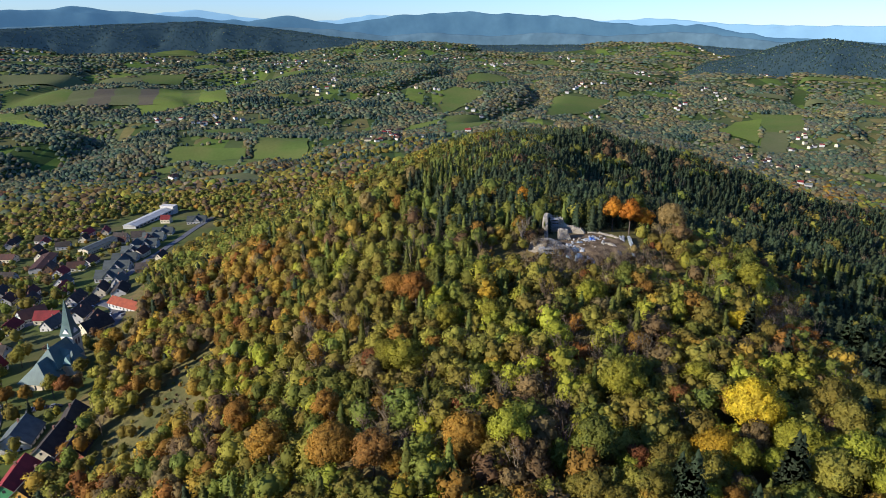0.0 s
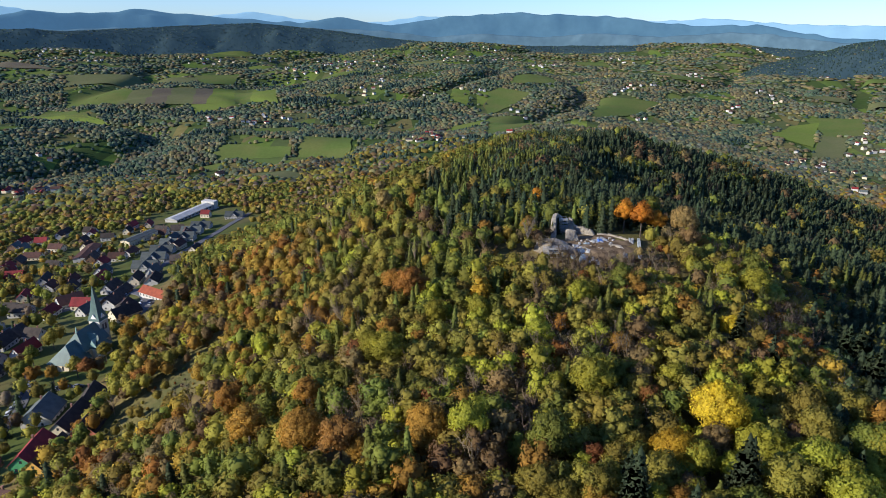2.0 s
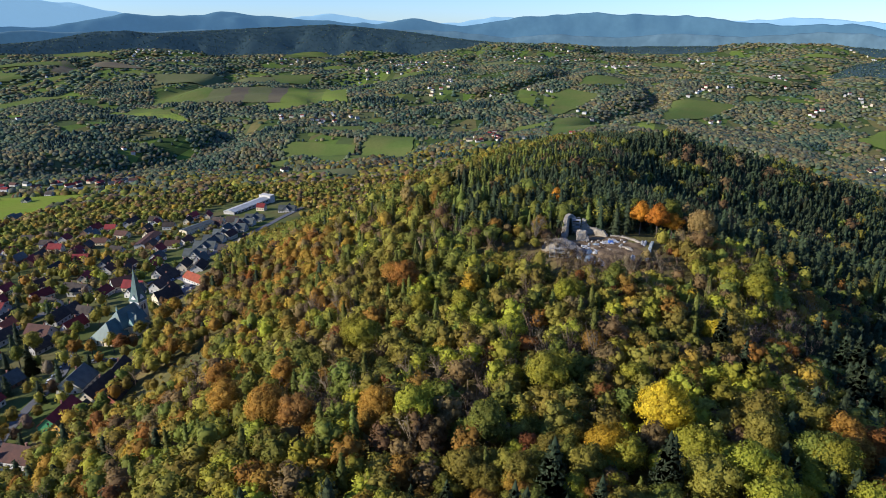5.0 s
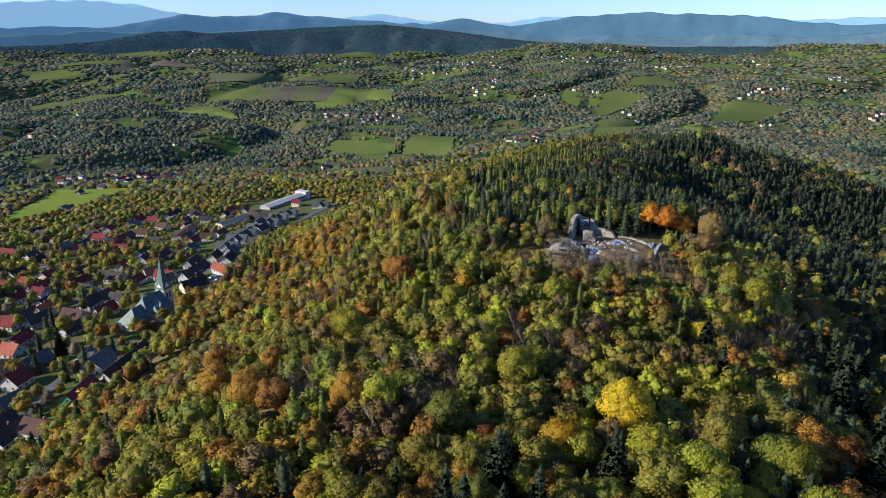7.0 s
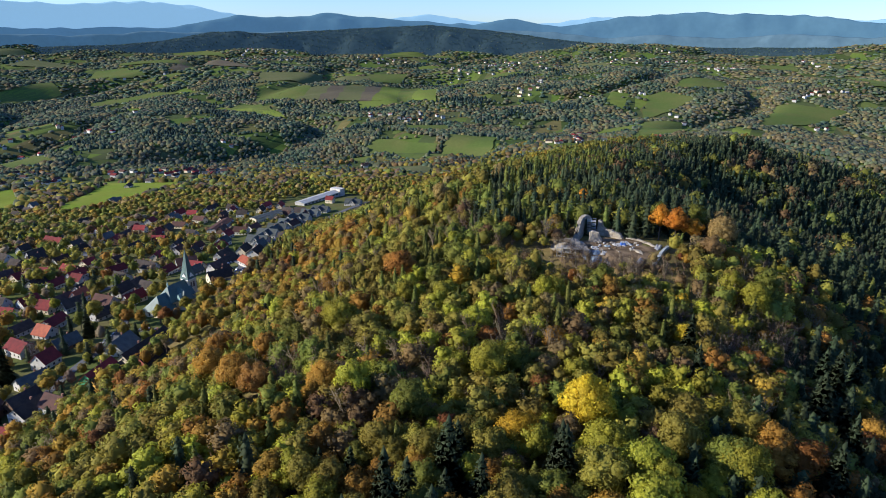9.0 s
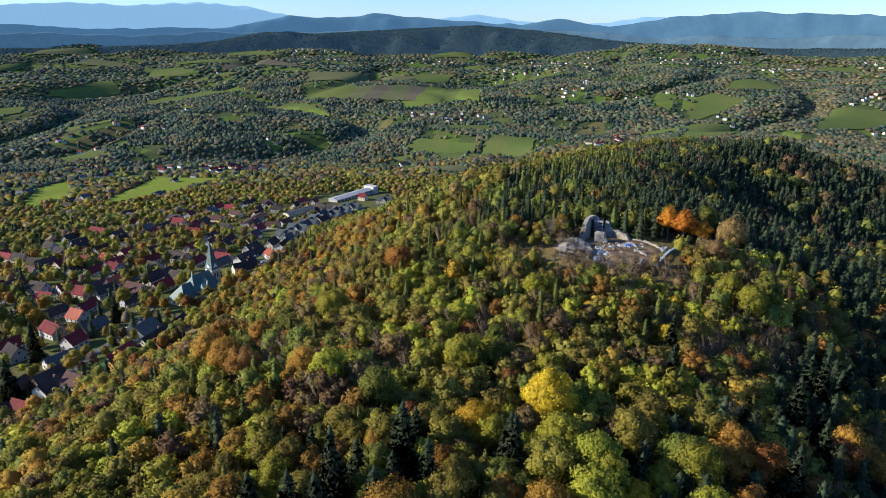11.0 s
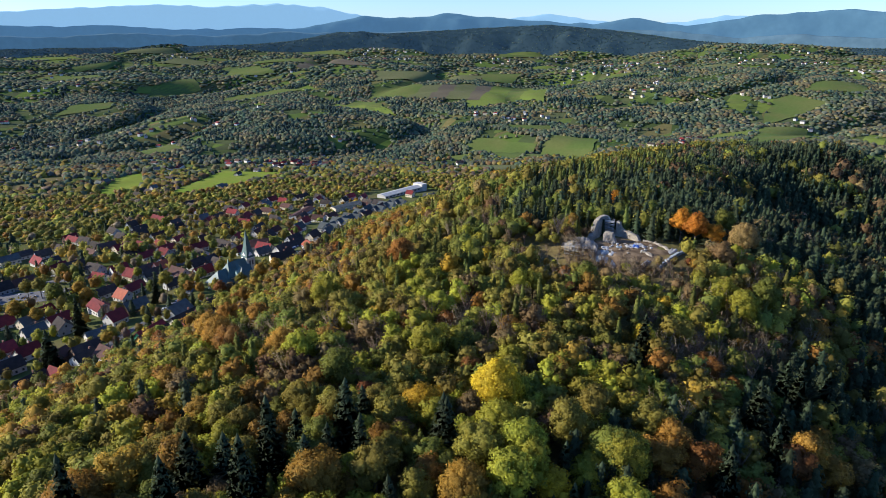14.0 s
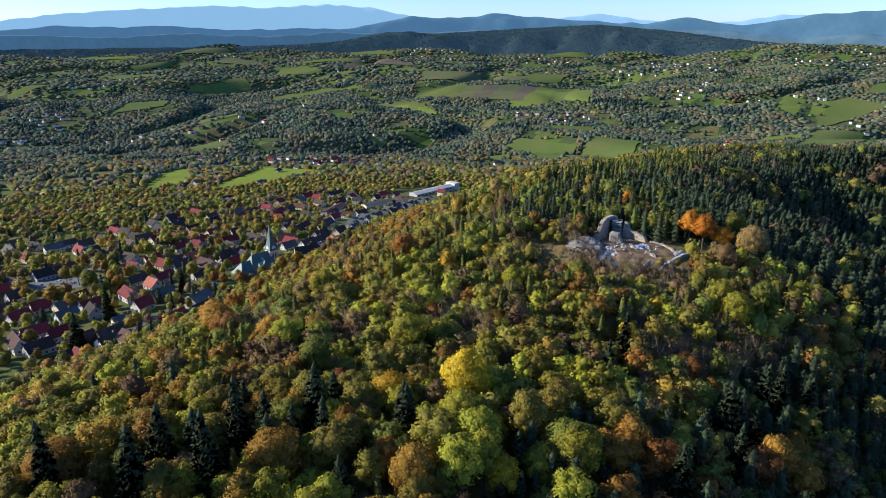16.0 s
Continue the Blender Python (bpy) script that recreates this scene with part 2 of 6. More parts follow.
def rolling(x, y, size, seed):
    """Smooth rolling noise from a few rotated waves."""
    rs = np.random.RandomState(seed)
    out = np.zeros(np.shape(x))
    for k in range(9):
        a, p, q = rs.uniform(0, 2 * math.pi), rs.uniform(0, 6.28), rs.uniform(0.6, 1.7)
        w = 2 * math.pi / size * q
        out = out + np.sin(w * (x * math.cos(a) + y * math.sin(a)) + p + 0.8 * np.sin(w * 0.7 * (x * math.sin(a) - y * math.cos(a)) + q * 9)) / q
    return out / 5.0


def plain(x, y):
    """The land round the hill: village terrace, valley, field plateau and the rise to the horizon."""
    r = np.hypot(x - 85, y)
    z = -13 + 0.075 * np.clip(x + 190, -150, 70) - np.where(y > 280, 0.075, 0.02) * np.clip(y - 280, -600, 1000) - 0.07 * np.clip(-340 - x, 0, 1200)
    east = np.clip((x - 150) / 500, 0, 1)
    z = z * (1 - east) + east * (-105 - 0.02 * np.clip(y - 300, -300, 1500))
    z = np.maximum(z, -150)
    far = np.clip((r - 2300) / 2500, 0, 1)
    z = z * (1 - far) + far * 75
    z = z + bump(x, y, -1000, 2200, 850, 560, 62, 10) + bump(x, y, -1500, 1500, 420, 240, 30, 20)
    z = z + bump(x, y, 900, 2600, 420, 420, 30) + bump(x, y, 200, 2900, 700, 300, 45)
    z = z + bump(x, y, -1500, 2900, 900, 260, 40, 15)
    return z + relief(x, y)


def relief(x, y):
    """Rolling hills and wooded ravines of the land beyond the valley; calmer round the strip fields."""
    a = np.clip((np.hypot(x - 85, y) - 950) / 700, 0, 1)
    calm = 1 - 0.75 * np.exp(-((x + 1080) / 420) ** 2 - ((y - 2290) / 260) ** 2)
    hills = 26 * rolling(x, y, 1500, 3) + 15 * rolling(x, y, 760, 5) * calm
    return a * (hills - 34 * ravine(x, y) * calm)


def ravine(x, y):
    """1 along the winding stream valleys, falling to 0 on the hills between them."""
    return np.exp(-(rolling(x, y, 1250, 23) / 0.14) ** 2)


def ground_height(x, y):
    x, y = np.asarray(x, float), np.asarray(y, float)
    a, b = ridge(x, y), plain(x, y)
    k = 9.0
    m = np.maximum(a, b)
    z = m + k * np.log1p(np.exp(-np.abs(a - b) / k))
    near = np.clip((1500 - np.hypot(x, y)) / 500, 0, 1)
    z = z + near * 1.2 * rolling(x, y, 90, 8)
    # the levelled top under the ruin
    d = np.hypot((x - 76) / 26, (y - 302) / 24)
    f = np.clip(1.6 - d, 0, 1)
    f = f * f * (3 - 2 * f)
    z = z * (1 - f) + 57.0 * f
    return z - 7 * np.exp(-((x - 62) / 30) ** 2 - ((y - 275) / 14) ** 2)


ROUGH_GRASS = ((-118, 212, 17, 30), (-112, 250, 12, 18))


def land():
    """One sheet of ground that reaches the hills on the horizon; rings round the hill, finer where it is near."""
    cx, cy = 60.0, 250.0
    rings = np.concatenate((np.arange(0, 460, 7.0), np.geomspace(465, 5000, 150)))
    n = 280
    ang = np.linspace(0, 2 * math.pi, n, endpoint=False)
    x = cx + rings[1:, None] * np.sin(ang)[None]
    y = cy + rings[1:, None] * np.cos(ang)[None]
    far = np.hypot(x - 85, y)
    k = np.minimum(1, 4620 / np.maximum(far, 1))
    x, y = 85 + (x - 85) * k, y * k
    xs, ys = np.append(x.ravel(), cx), np.append(y.ravel(), cy)
    zs = ground_height(xs, ys)
    hill = ridge(xs, ys) > plain(xs, ys) - 4
    faces, mat = [], []
    for i in range(len(rings) - 2):
        o = i * n
        for j in range(n):
            q = (j + 1) % n
            faces.append((o + j, o + q, o + n + q, o + n + j))
            mat.append(3 if any(((xs[o + j] - a) / c) ** 2 + ((ys[o + j] - b) / d) ** 2 < 1.2 for a, b, c, d in ROUGH_GRASS) else 0 if hill[o + j] else 1 if -560 < xs[o + j] < 0 and ys[o + j] < 760 else 2)
    c = len(xs) - 1
    faces += [(c, (j + 1) % n, j) for j in range(n)]
    mat += [0] * n
    me = mesh_of("ground", np.stack((xs, ys, zs), 1), faces, [LITTER, MEADOW, FARMLAND, ROUGH], mat, smooth=True)
    tagged(new("ground", me), "hilly land with leaf litter, meadows and fields", "ground", kind="structure")


RIDGE_PLACES = []


def range_of_hills(name, label, radius, depth, foot, profile, material, rough, seed, step=0.16, wooded_over=0.0):
    """A chain of hills: a long mound along an arc with a wavy crest and spurs."""
    az = np.arange(profile[0][0], profile[-1][0] + 0.01, step)
    crest = np.interp(az, [p[0] for p in profile], [p[1] for p in profile])
    ker = np.hanning(9)
    crest = np.convolve(np.pad(crest, 4, "edge"), ker / ker.sum(), "valid")
    rows = (-1.0, -0.85, -0.7, -0.55, -0.42, -0.3, -0.2, -0.1, 0.0, 0.3, 1.0)
    vs = []
    for i, v in enumerate(rows):
        r = radius + v * depth
        x, y = 85 + r * np.sin(np.radians(az)), r * np.cos(np.radians(az))
        up = (math.cos(v * math.pi) + 1) / 2
        along = radius * np.radians(az)
        spur = rolling(along + 330 * v, along * 0 + 420 * v, 560, seed) * 0.42 + rolling(along - 210 * v, along * 0 + 300 * v, 230, seed + 1) * 0.3
        z = foot + (crest - foot) * np.clip(up * (1 + (1 - abs(up)) * spur * 2.2), -0.1, 1.02) + rough * rolling(x, y, 170, seed + 2) * up
        vs.append(np.stack((x, y, z), 1))
    n = len(az)
    if wooded_over:
        rs = np.random.RandomState(seed)
        for i in range(len(rows) - 2):
            for j in range(n - 1):
                for k in range(int(wooded_over + rs.uniform())):
                    RIDGE_PLACES.append(tuple(vs[i][j] + (vs[i + 1][j] - vs[i][j]) * rs.uniform() + (vs[i][j + 1] - vs[i][j]) * rs.uniform()))
    faces = [(i * n + j, i * n + j + 1, (i + 1) * n + j + 1, (i + 1) * n + j) for i in range(len(rows) - 1) for j in range(n - 1)]
    tagged(new(name, mesh_of(name, np.concatenate(vs), faces, [material], smooth=True)), label, "hills", kind="structure")


land()
# forest colours of the far hills, with the blue of haze painted in
FAR_1 = surface("farthest_forest_in_haze", (0.09, 0.15, 0.20), (0.075, 0.13, 0.18), scale=0.004, rough=1.0, spread=0.06)
FAR_2 = surface("distant_forest_in_haze", (0.045, 0.085, 0.105), (0.03, 0.06, 0.08), scale=0.005, rough=1.0, spread=0.22, fine=0.03)
FAR_M = surface("foothill_forest_in_haze", (0.075, 0.115, 0.135), (0.055, 0.085, 0.10), scale=0.006, rough=1.0, spread=0.3, fine=0.03)
FAR_3 = surface("ridge_forest_in_haze", (0.018, 0.031, 0.036), (0.024, 0.037, 0.038), scale=0.012, rough=1.0, spread=0.45, fine=0.05)
# blue emission stands in for haze; the hills themselves give no light
for far_hill, haze_glow in ((FAR_1, (0.145, 0.255, 0.345, 1)), (FAR_M, (0.024, 0.055, 0.085, 1)), (FAR_3, (0.010, 0.021, 0.032, 1)), (FAR_2, (0.036, 0.082, 0.135, 1))):
    far_hill.node_tree.nodes["Principled BSDF"].inputs["Emission Color"].default_value = haze_glow
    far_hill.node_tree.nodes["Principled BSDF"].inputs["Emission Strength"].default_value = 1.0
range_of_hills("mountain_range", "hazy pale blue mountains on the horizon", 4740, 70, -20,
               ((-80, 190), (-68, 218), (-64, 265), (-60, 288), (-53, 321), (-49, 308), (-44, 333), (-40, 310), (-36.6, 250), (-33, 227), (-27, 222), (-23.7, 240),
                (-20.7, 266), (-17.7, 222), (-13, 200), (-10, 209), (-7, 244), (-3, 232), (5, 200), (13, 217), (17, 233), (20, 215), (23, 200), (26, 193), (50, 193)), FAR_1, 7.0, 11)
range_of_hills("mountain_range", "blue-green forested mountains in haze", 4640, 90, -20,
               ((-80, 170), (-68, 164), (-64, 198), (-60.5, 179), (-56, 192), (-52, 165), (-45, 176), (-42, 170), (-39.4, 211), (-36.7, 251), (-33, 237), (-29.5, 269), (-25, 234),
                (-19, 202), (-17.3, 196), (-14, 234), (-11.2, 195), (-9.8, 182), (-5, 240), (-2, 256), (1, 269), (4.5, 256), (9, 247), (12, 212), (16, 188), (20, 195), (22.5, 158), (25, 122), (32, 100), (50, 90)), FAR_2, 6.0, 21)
range_of_hills("foothills", "wooded foothills in blue-grey haze before the mountains", 4540, 80, -20,
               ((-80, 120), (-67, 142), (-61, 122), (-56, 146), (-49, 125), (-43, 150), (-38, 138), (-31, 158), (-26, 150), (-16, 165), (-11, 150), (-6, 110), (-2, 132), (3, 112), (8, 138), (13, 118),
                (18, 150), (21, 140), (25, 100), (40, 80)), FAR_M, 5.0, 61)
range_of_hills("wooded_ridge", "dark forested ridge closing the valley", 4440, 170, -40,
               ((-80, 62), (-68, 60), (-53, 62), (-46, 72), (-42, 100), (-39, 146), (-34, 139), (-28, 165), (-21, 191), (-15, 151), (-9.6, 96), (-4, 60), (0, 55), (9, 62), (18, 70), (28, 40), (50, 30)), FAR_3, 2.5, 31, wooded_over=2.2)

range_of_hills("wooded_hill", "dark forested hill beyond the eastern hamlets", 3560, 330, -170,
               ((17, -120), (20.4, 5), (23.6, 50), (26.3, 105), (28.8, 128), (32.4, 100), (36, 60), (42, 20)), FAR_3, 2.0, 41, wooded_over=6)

# ---- trees ----


ICO = np.array([(0, 0, 1)] + [(math.cos(k * 1.2566) * 0.894, math.sin(k * 1.2566) * 0.894, 0.447) for k in range(5)] + [(math.cos(k * 1.2566 + 0.628) * 0.894, math.sin(k * 1.2566 + 0.628) * 0.894, -0.447) for k in range(5)] + [(0, 0, -1)])
ICO_F = np.array([(0, 1 + k, 1 + (k + 1) % 5) for k in range(5)] + [(1 + k, 6 + k, 1 + (k + 1) % 5) for k in range(5)] + [(6 + k, 6 + (k + 1) % 5, 1 + (k + 1) % 5) for k in range(5)] + [(11, 6 + (k + 1) % 5, 6 + k) for k in range(5)])


def unit(a):
    return a / (np.linalg.norm(a, axis=-1, keepdims=True) + 1e-9)


def leaf_mesh(name, stock, material):
    """A mesh from arrays of points, triangles and soft normals."""
    v, f, n = stock
    return soft_mesh(name, v, f, n, [material])


def gather(pieces):
    """Join (points, triangles, normals) pieces into one."""
    vs, fs, ns, o = [], [], [], 0
    for v, f, n in pieces:
        vs.append(v)
        fs.append(np.asarray(f) + o)
        ns.append(n)
        o += len(v)
    return np.concatenate(vs), np.concatenate(fs), np.concatenate(ns)


def leaf_sprays(centres, faces_to, soft, size, rs, narrow=0.8):
    """Small leaf sprays: an uneven triangle at each centre, turned outwards, with the crown's soft normal."""
    n = len(centres)
    a = unit(np.cross(faces_to, rs.normal(size=(n, 3))))
    b = np.cross(faces_to, a)
    s = (size * rs.uniform(0.6, 1.4, n))[:, None]
    v = np.stack((centres - a * s - b * s * 0.5 * narrow, centres + a * s - b * s * 0.45 * narrow + faces_to * s * 0.2, centres + b * s * narrow * 1.1 - faces_to * s * 0.15), 1)
    out = np.cross(v[:, 1] - v[:, 0], v[:, 2] - v[:, 0])
    wrong = (out * soft).sum(1) < 0
    v[wrong] = v[wrong][:, ::-1]
    return v.reshape(-1, 3), np.arange(3 * n).reshape(-1, 3), np.repeat(soft, 3, 0)


def crown(rs, n, radius, height, base, lumps, size, cores=True, narrow=0.8):
    """A crown of rounded lumps on an uneven hull: an inner mass in each lump and leaf sprays over it."""
    k = np.arange(lumps)
    zz = 1 - 1.5 * (k + 0.5) / lumps
    th = k * 2.39996 + rs.uniform(0, 6)
    out = rs.uniform(0.42, 0.78, lumps)
    hr = np.sqrt(1 - zz * zz)
    axes = np.array((radius, radius, height * 0.52))
    centre = np.array((0, 0, base + height * 0.47))
    lc = np.stack((np.cos(th) * hr * out, np.sin(th) * hr * out, zz * rs.uniform(0.5, 0.74, lumps)), 1) * axes + centre
    lr = radius * rs.uniform(0.32, 0.5, lumps) * (1 + max(0, 12 - lumps) * 0.025) * (13 / max(lumps, 13)) ** 0.32
    which = rs.choice(lumps, n, p=lr ** 2 / (lr ** 2).sum())
    d = unit(rs.normal(size=(n, 3)) + 0.75 * unit((lc - centre) / axes)[which] + np.array((0, 0, 0.2)))
    r = np.where(rs.uniform(size=n) < 0.86, rs.uniform(0.84, 1.08, n), rs.uniform(1.05, 1.32, n))
    p = lc[which] + d * (lr[which] * r)[:, None] * np.array((1, 1, 0.9))
    soft = unit(0.62 * d + 0.5 * unit((p - centre) / axes) + rs.normal(size=(n, 3)) * 0.2)
    pieces = [leaf_sprays(p, unit(d + rs.normal(size=(n, 3)) * 0.6), soft, size, rs, narrow)]
    if cores:
        for c, q in zip(lc, lr):
            v = ICO * q * rs.uniform(0.52, 0.82, (12, 1)) + c
            pieces.append((v, ICO_F, unit(0.7 * ICO + 0.4 * unit((v - centre) / axes))))
    v = ICO * axes * (0.62 if cores else 0.8) * rs.uniform(0.85, 1.12, (12, 1)) + centre
    pieces.append((v, ICO_F, ICO))
    return gather(pieces)


def trunk_mesh(name, rs, height, girth, limbs, reach):
    pts = [(0, 0, -1.0), (0.1, 0.05, height * 0.35), (rs.uniform(-0.3, 0.3), rs.uniform(-0.3, 0.3), height * 0.75)]
    pieces = [tube(pts, (girth * 1.25, girth, girth * 0.4), 6)]
    for k in range(limbs):
        a, z = k * 2.4 + rs.uniform(0, 1), height * rs.uniform(0.32, 0.68)
        e = (math.cos(a) * reach * rs.uniform(0.5, 0.8), math.sin(a) * reach * rs.uniform(0.5, 0.8), z + height * rs.uniform(0.15, 0.3))
        pieces.append(tube([(0, 0, z), (e[0] * 0.45, e[1] * 0.45, z + (e[2] - z) * 0.35), e], (girth * 0.42, girth * 0.28, girth * 0.1), 4))
    v, f = join(pieces)
    return mesh_of(name, v, f, [BARK])


def broadleaf(seed, leaves, radius, height, lumps, size):
    rs = np.random.RandomState(seed)
    return trunk_mesh("trunk", rs, height, 0.26, 5, radius), leaf_mesh("crown", crown(rs, leaves, radius, height * 0.74, height * 0.27, lumps, size), LEAF_ONE["olive"])


def skirts(rs, radius, height, tiers, points, low=0.1):
    """Stacked drooping skirts of boughs: the dense cone of a conifer."""
    pieces = []
    for k in range(tiers):
        h0, h1 = height * (low + (1 - low) * k / tiers), height * min(1.03, low + (1 - low) * (k + 1.75) / tiers)
        r = radius * (1 - 0.93 * k / tiers) ** 0.62
        a = 2 * math.pi * np.arange(points) / points + rs.uniform(0, 6)
        q = r * np.where(np.arange(points) % 2, 0.68, 1.0) * rs.uniform(0.82, 1.18, points)
        z = h0 + np.where(np.arange(points) % 2, 0.35, 0.0) * height / tiers + rs.uniform(-0.25, 0.25, points) * height / tiers
        v = np.concatenate((np.stack((np.cos(a) * q, np.sin(a) * q, z), 1), [(rs.normal() * 0.1, rs.normal() * 0.1, h1)]))
        f = [(i, (i + 1) % points, points) for i in range(points)]
        n = np.concatenate((unit(np.stack((np.cos(a), np.sin(a), np.full(points, 0.35)), 1)), [(0, 0, 1.0)]))
        pieces.append((v, np.array(f), n))
    return gather(pieces)


def fir(seed, radius, height, tiers, spokes, needles=0):
    """A fir: whorls of drooping boughs round a dark inner cone, with sprays of needles."""
    rs = np.random.RandomState(seed)
    vs, fs, ns = [], [], []
    up = np.array((0, 0, 1.0))
    for k in range(tiers):
        h0 = height * (0.1 + 0.88 * k / tiers)
        r = radius * (1 - 0.95 * k / tiers) ** 0.85
        count = max(4, int(spokes * (0.5 + 0.5 * r / radius)))
        for s in range(count):
            a = 2 * math.pi * s / count + k * 0.7 + rs.uniform(-0.2, 0.2)
            q = r * rs.uniform(0.72, 1.15)
            h = h0 + rs.uniform(-0.35, 0.35) * height / tiers
            w = 0.26 * q + 0.12
            d, t = np.array((math.cos(a), math.sin(a), 0)), np.array((-math.sin(a), math.cos(a), 0))
            o = len(vs)
            drop = -0.36 * q + rs.uniform(-0.1, 0.1)
            vs += [up * (h + 0.3), d * q * 0.6 + t * w + up * (h + drop * 0.6 - 0.15), d * q + up * (h + drop), d * q * 0.6 - t * w + up * (h + drop * 0.6 - 0.15), d * q * 0.6 + up * (h + drop * 0.4 + 0.2)]
            ns += [up, unit(d * 0.5 + t * 0.5 + up * 0.6), unit(d + up * 0.5), unit(d * 0.5 - t * 0.5 + up * 0.6), unit(d * 0.4 + up)]
            fs += [(o, o + 1, o + 4), (o + 1, o + 2, o + 4), (o + 2, o + 3, o + 4), (o + 3, o, o + 4)]
    pieces = [(np.array(vs), np.array(fs), np.array(ns)), skirts(rs, radius * 0.42, height, tiers, 9)]
    if needles:
        tier = np.floor(rs.uniform(0, 1, needles) ** 1.3 * tiers) / tiers
        a = rs.uniform(0, 6.283, needles)
        r = radius * (1 - 0.95 * tier) ** 0.85 * rs.uniform(0.45, 1.1, needles)
        p = np.stack((np.cos(a) * r, np.sin(a) * r, height * (0.1 + 0.88 * tier) - 0.36 * r + 0.2), 1)
        soft = unit(np.stack((np.cos(a) * 0.8, np.sin(a) * 0.8, np.full(needles, 0.6)), 1) + rs.normal(size=(needles, 3)) * 0.25)
        pieces.append(leaf_sprays(p, unit(soft + rs.normal(size=(needles, 3)) * 0.4), soft, 0.24, rs, 0.45))
    tv, tf = tube([(0, 0, -1), (0, 0, height * 0.5), (0, 0, height * 0.95)], (0.26, 0.16, 0.03), 6)
    return mesh_of("trunk", tv, tf, [BARK]), leaf_mesh("crown", gather(pieces), LEAF_ONE["fir"])


def cone_of_leaves(seed, leaves, radius, height, size, tiers=5):
    """The feathery cone of a larch, as arrays."""
    rs = np.random.RandomState(seed)
    h = rs.uniform(0, 1, leaves) ** 1.25
    tier = np.round(h * 11) / 11
    h = 0.75 * tier + 0.25 * h
    a = rs.uniform(0, 6.283, leaves)
    r = radius * (1.04 - h) ** 0.75 * rs.uniform(0.5, 1.08, leaves) * (0.85 + 0.25 * np.sin(a * 3 + tier * 20))
    p = np.stack((np.cos(a) * r, np.sin(a) * r, height * (0.1 + 0.9 * h) - r * 0.15), 1)
    soft = unit(np.stack((np.cos(a) * 0.9, np.sin(a) * 0.9, np.full(leaves, 0.45)), 1) + rs.normal(size=(leaves, 3)) * 0.2)
    return gather([leaf_sprays(p, unit(soft + rs.normal(size=(leaves, 3)) * 0.5), soft, size, rs, 0.6), skirts(rs, radius * 0.72, height * 0.97, tiers, 8)])


def larch(seed, leaves, radius, height, size):
    tv, tf = tube([(0, 0, -1), (0, 0, height * 0.5), (0, 0, height * 0.97)], (0.24, 0.15, 0.03), 6)
    return mesh_of("trunk", tv, tf, [BARK]), leaf_mesh("crown", cone_of_leaves(seed, leaves, radius, height, size), LEAF_ONE["larch"])


def bare_limbs(seed, radius, height, twigs, leaves):
    """A nearly leafless tree: forked limbs, a fan of fine twigs and the last few leaves."""
    rs = np.random.RandomState(seed)
    pieces = [tube([(0, 0, -1), (0, 0, height * 0.3), (0.3, 0.2, height * 0.6)], (0.26, 0.2, 0.11), 6)]
    ends = []
    for k in range(9):
        a, z = k * 2.4, height * rs.uniform(0.25, 0.55)
        e = np.array((math.cos(a) * radius * rs.uniform(0.4, 0.8), math.sin(a) * radius * rs.uniform(0.4, 0.8), height * rs.uniform(0.68, 0.95)))
        m = np.array((e[0] * 0.5, e[1] * 0.5, z + (e[2] - z) * 0.5))
        pieces.append(tube([(0, 0, z), tuple(m), tuple(e)], (0.13, 0.08, 0.03), 3))
        ends += [(np.array((0, 0, z)), m), (m, e)]
    tips = []
    for k in range(twigs):
        a, b = ends[rs.randint(len(ends))]
        p = a + (b - a) * rs.uniform(0.2, 1)
        d = np.array((p[0], p[1], 0)) * 0.5 / radius + np.array((rs.normal() * 0.5, rs.normal() * 0.5, rs.uniform(0.3, 1.2)))
        q = p + d / np.linalg.norm(d) * radius * rs.uniform(0.22, 0.5)
        pieces.append(tube([tuple(p), tuple(q)], (0.05, 0.02), 3))
        tips.append(q)
    tips = np.array(tips)[rs.randint(0, len(tips), leaves)] + rs.normal(size=(leaves, 3)) * 0.55
    soft = unit(tips - np.array((0, 0, height * 0.55)) + rs.normal(size=(leaves, 3)))
    return join(pieces), leaf_sprays(tips, unit(rs.normal(size=(leaves, 3))), soft, 0.21, rs, 0.6)


def bare(seed, radius, height, twigs, leaves):
    (v, f), left = bare_limbs(seed, radius, height, twigs, leaves)
    return mesh_of("trunk", v, f, [TWIG]), leaf_mesh("crown", left, LEAF_ONE["bare"])


BROAD = [broadleaf(s, 2100, 4.4, 15.0, l, 0.25) for s, l in ((1, 13), (2, 17), (3, 11), (4, 15), (5, 20))]
GRAND = [broadleaf(s, 6000, 7.8, 20.0, l, 0.3) for s, l in ((21, 34), (22, 28), (23, 40))]
FIRS = [fir(s, 4.0, h, t, 13, 1500) for s, h, t in ((6, 14.5, 12), (7, 16.0, 13), (8, 13.5, 11))]
LARCH = [larch(s, 1300, 3.1, h, 0.34) for s, h in ((9, 17), (10, 19))]
BARE = [bare(s, 4.2, 14.5, 190, 360) for s in (12, 13, 14)]
WORDS = {"olive": "olive-green", "green": "fresh green", "lime": "yellow-green", "yellow": "bright yellow", "gold": "golden ochre", "orange": "orange", "rust": "rust-red",
         "brown": "brown", "straw": "straw-coloured", "bare": "nearly leafless grey-brown", "fir": "dark green", "larch": "yellowing green", "amber": "glowing amber-orange"}


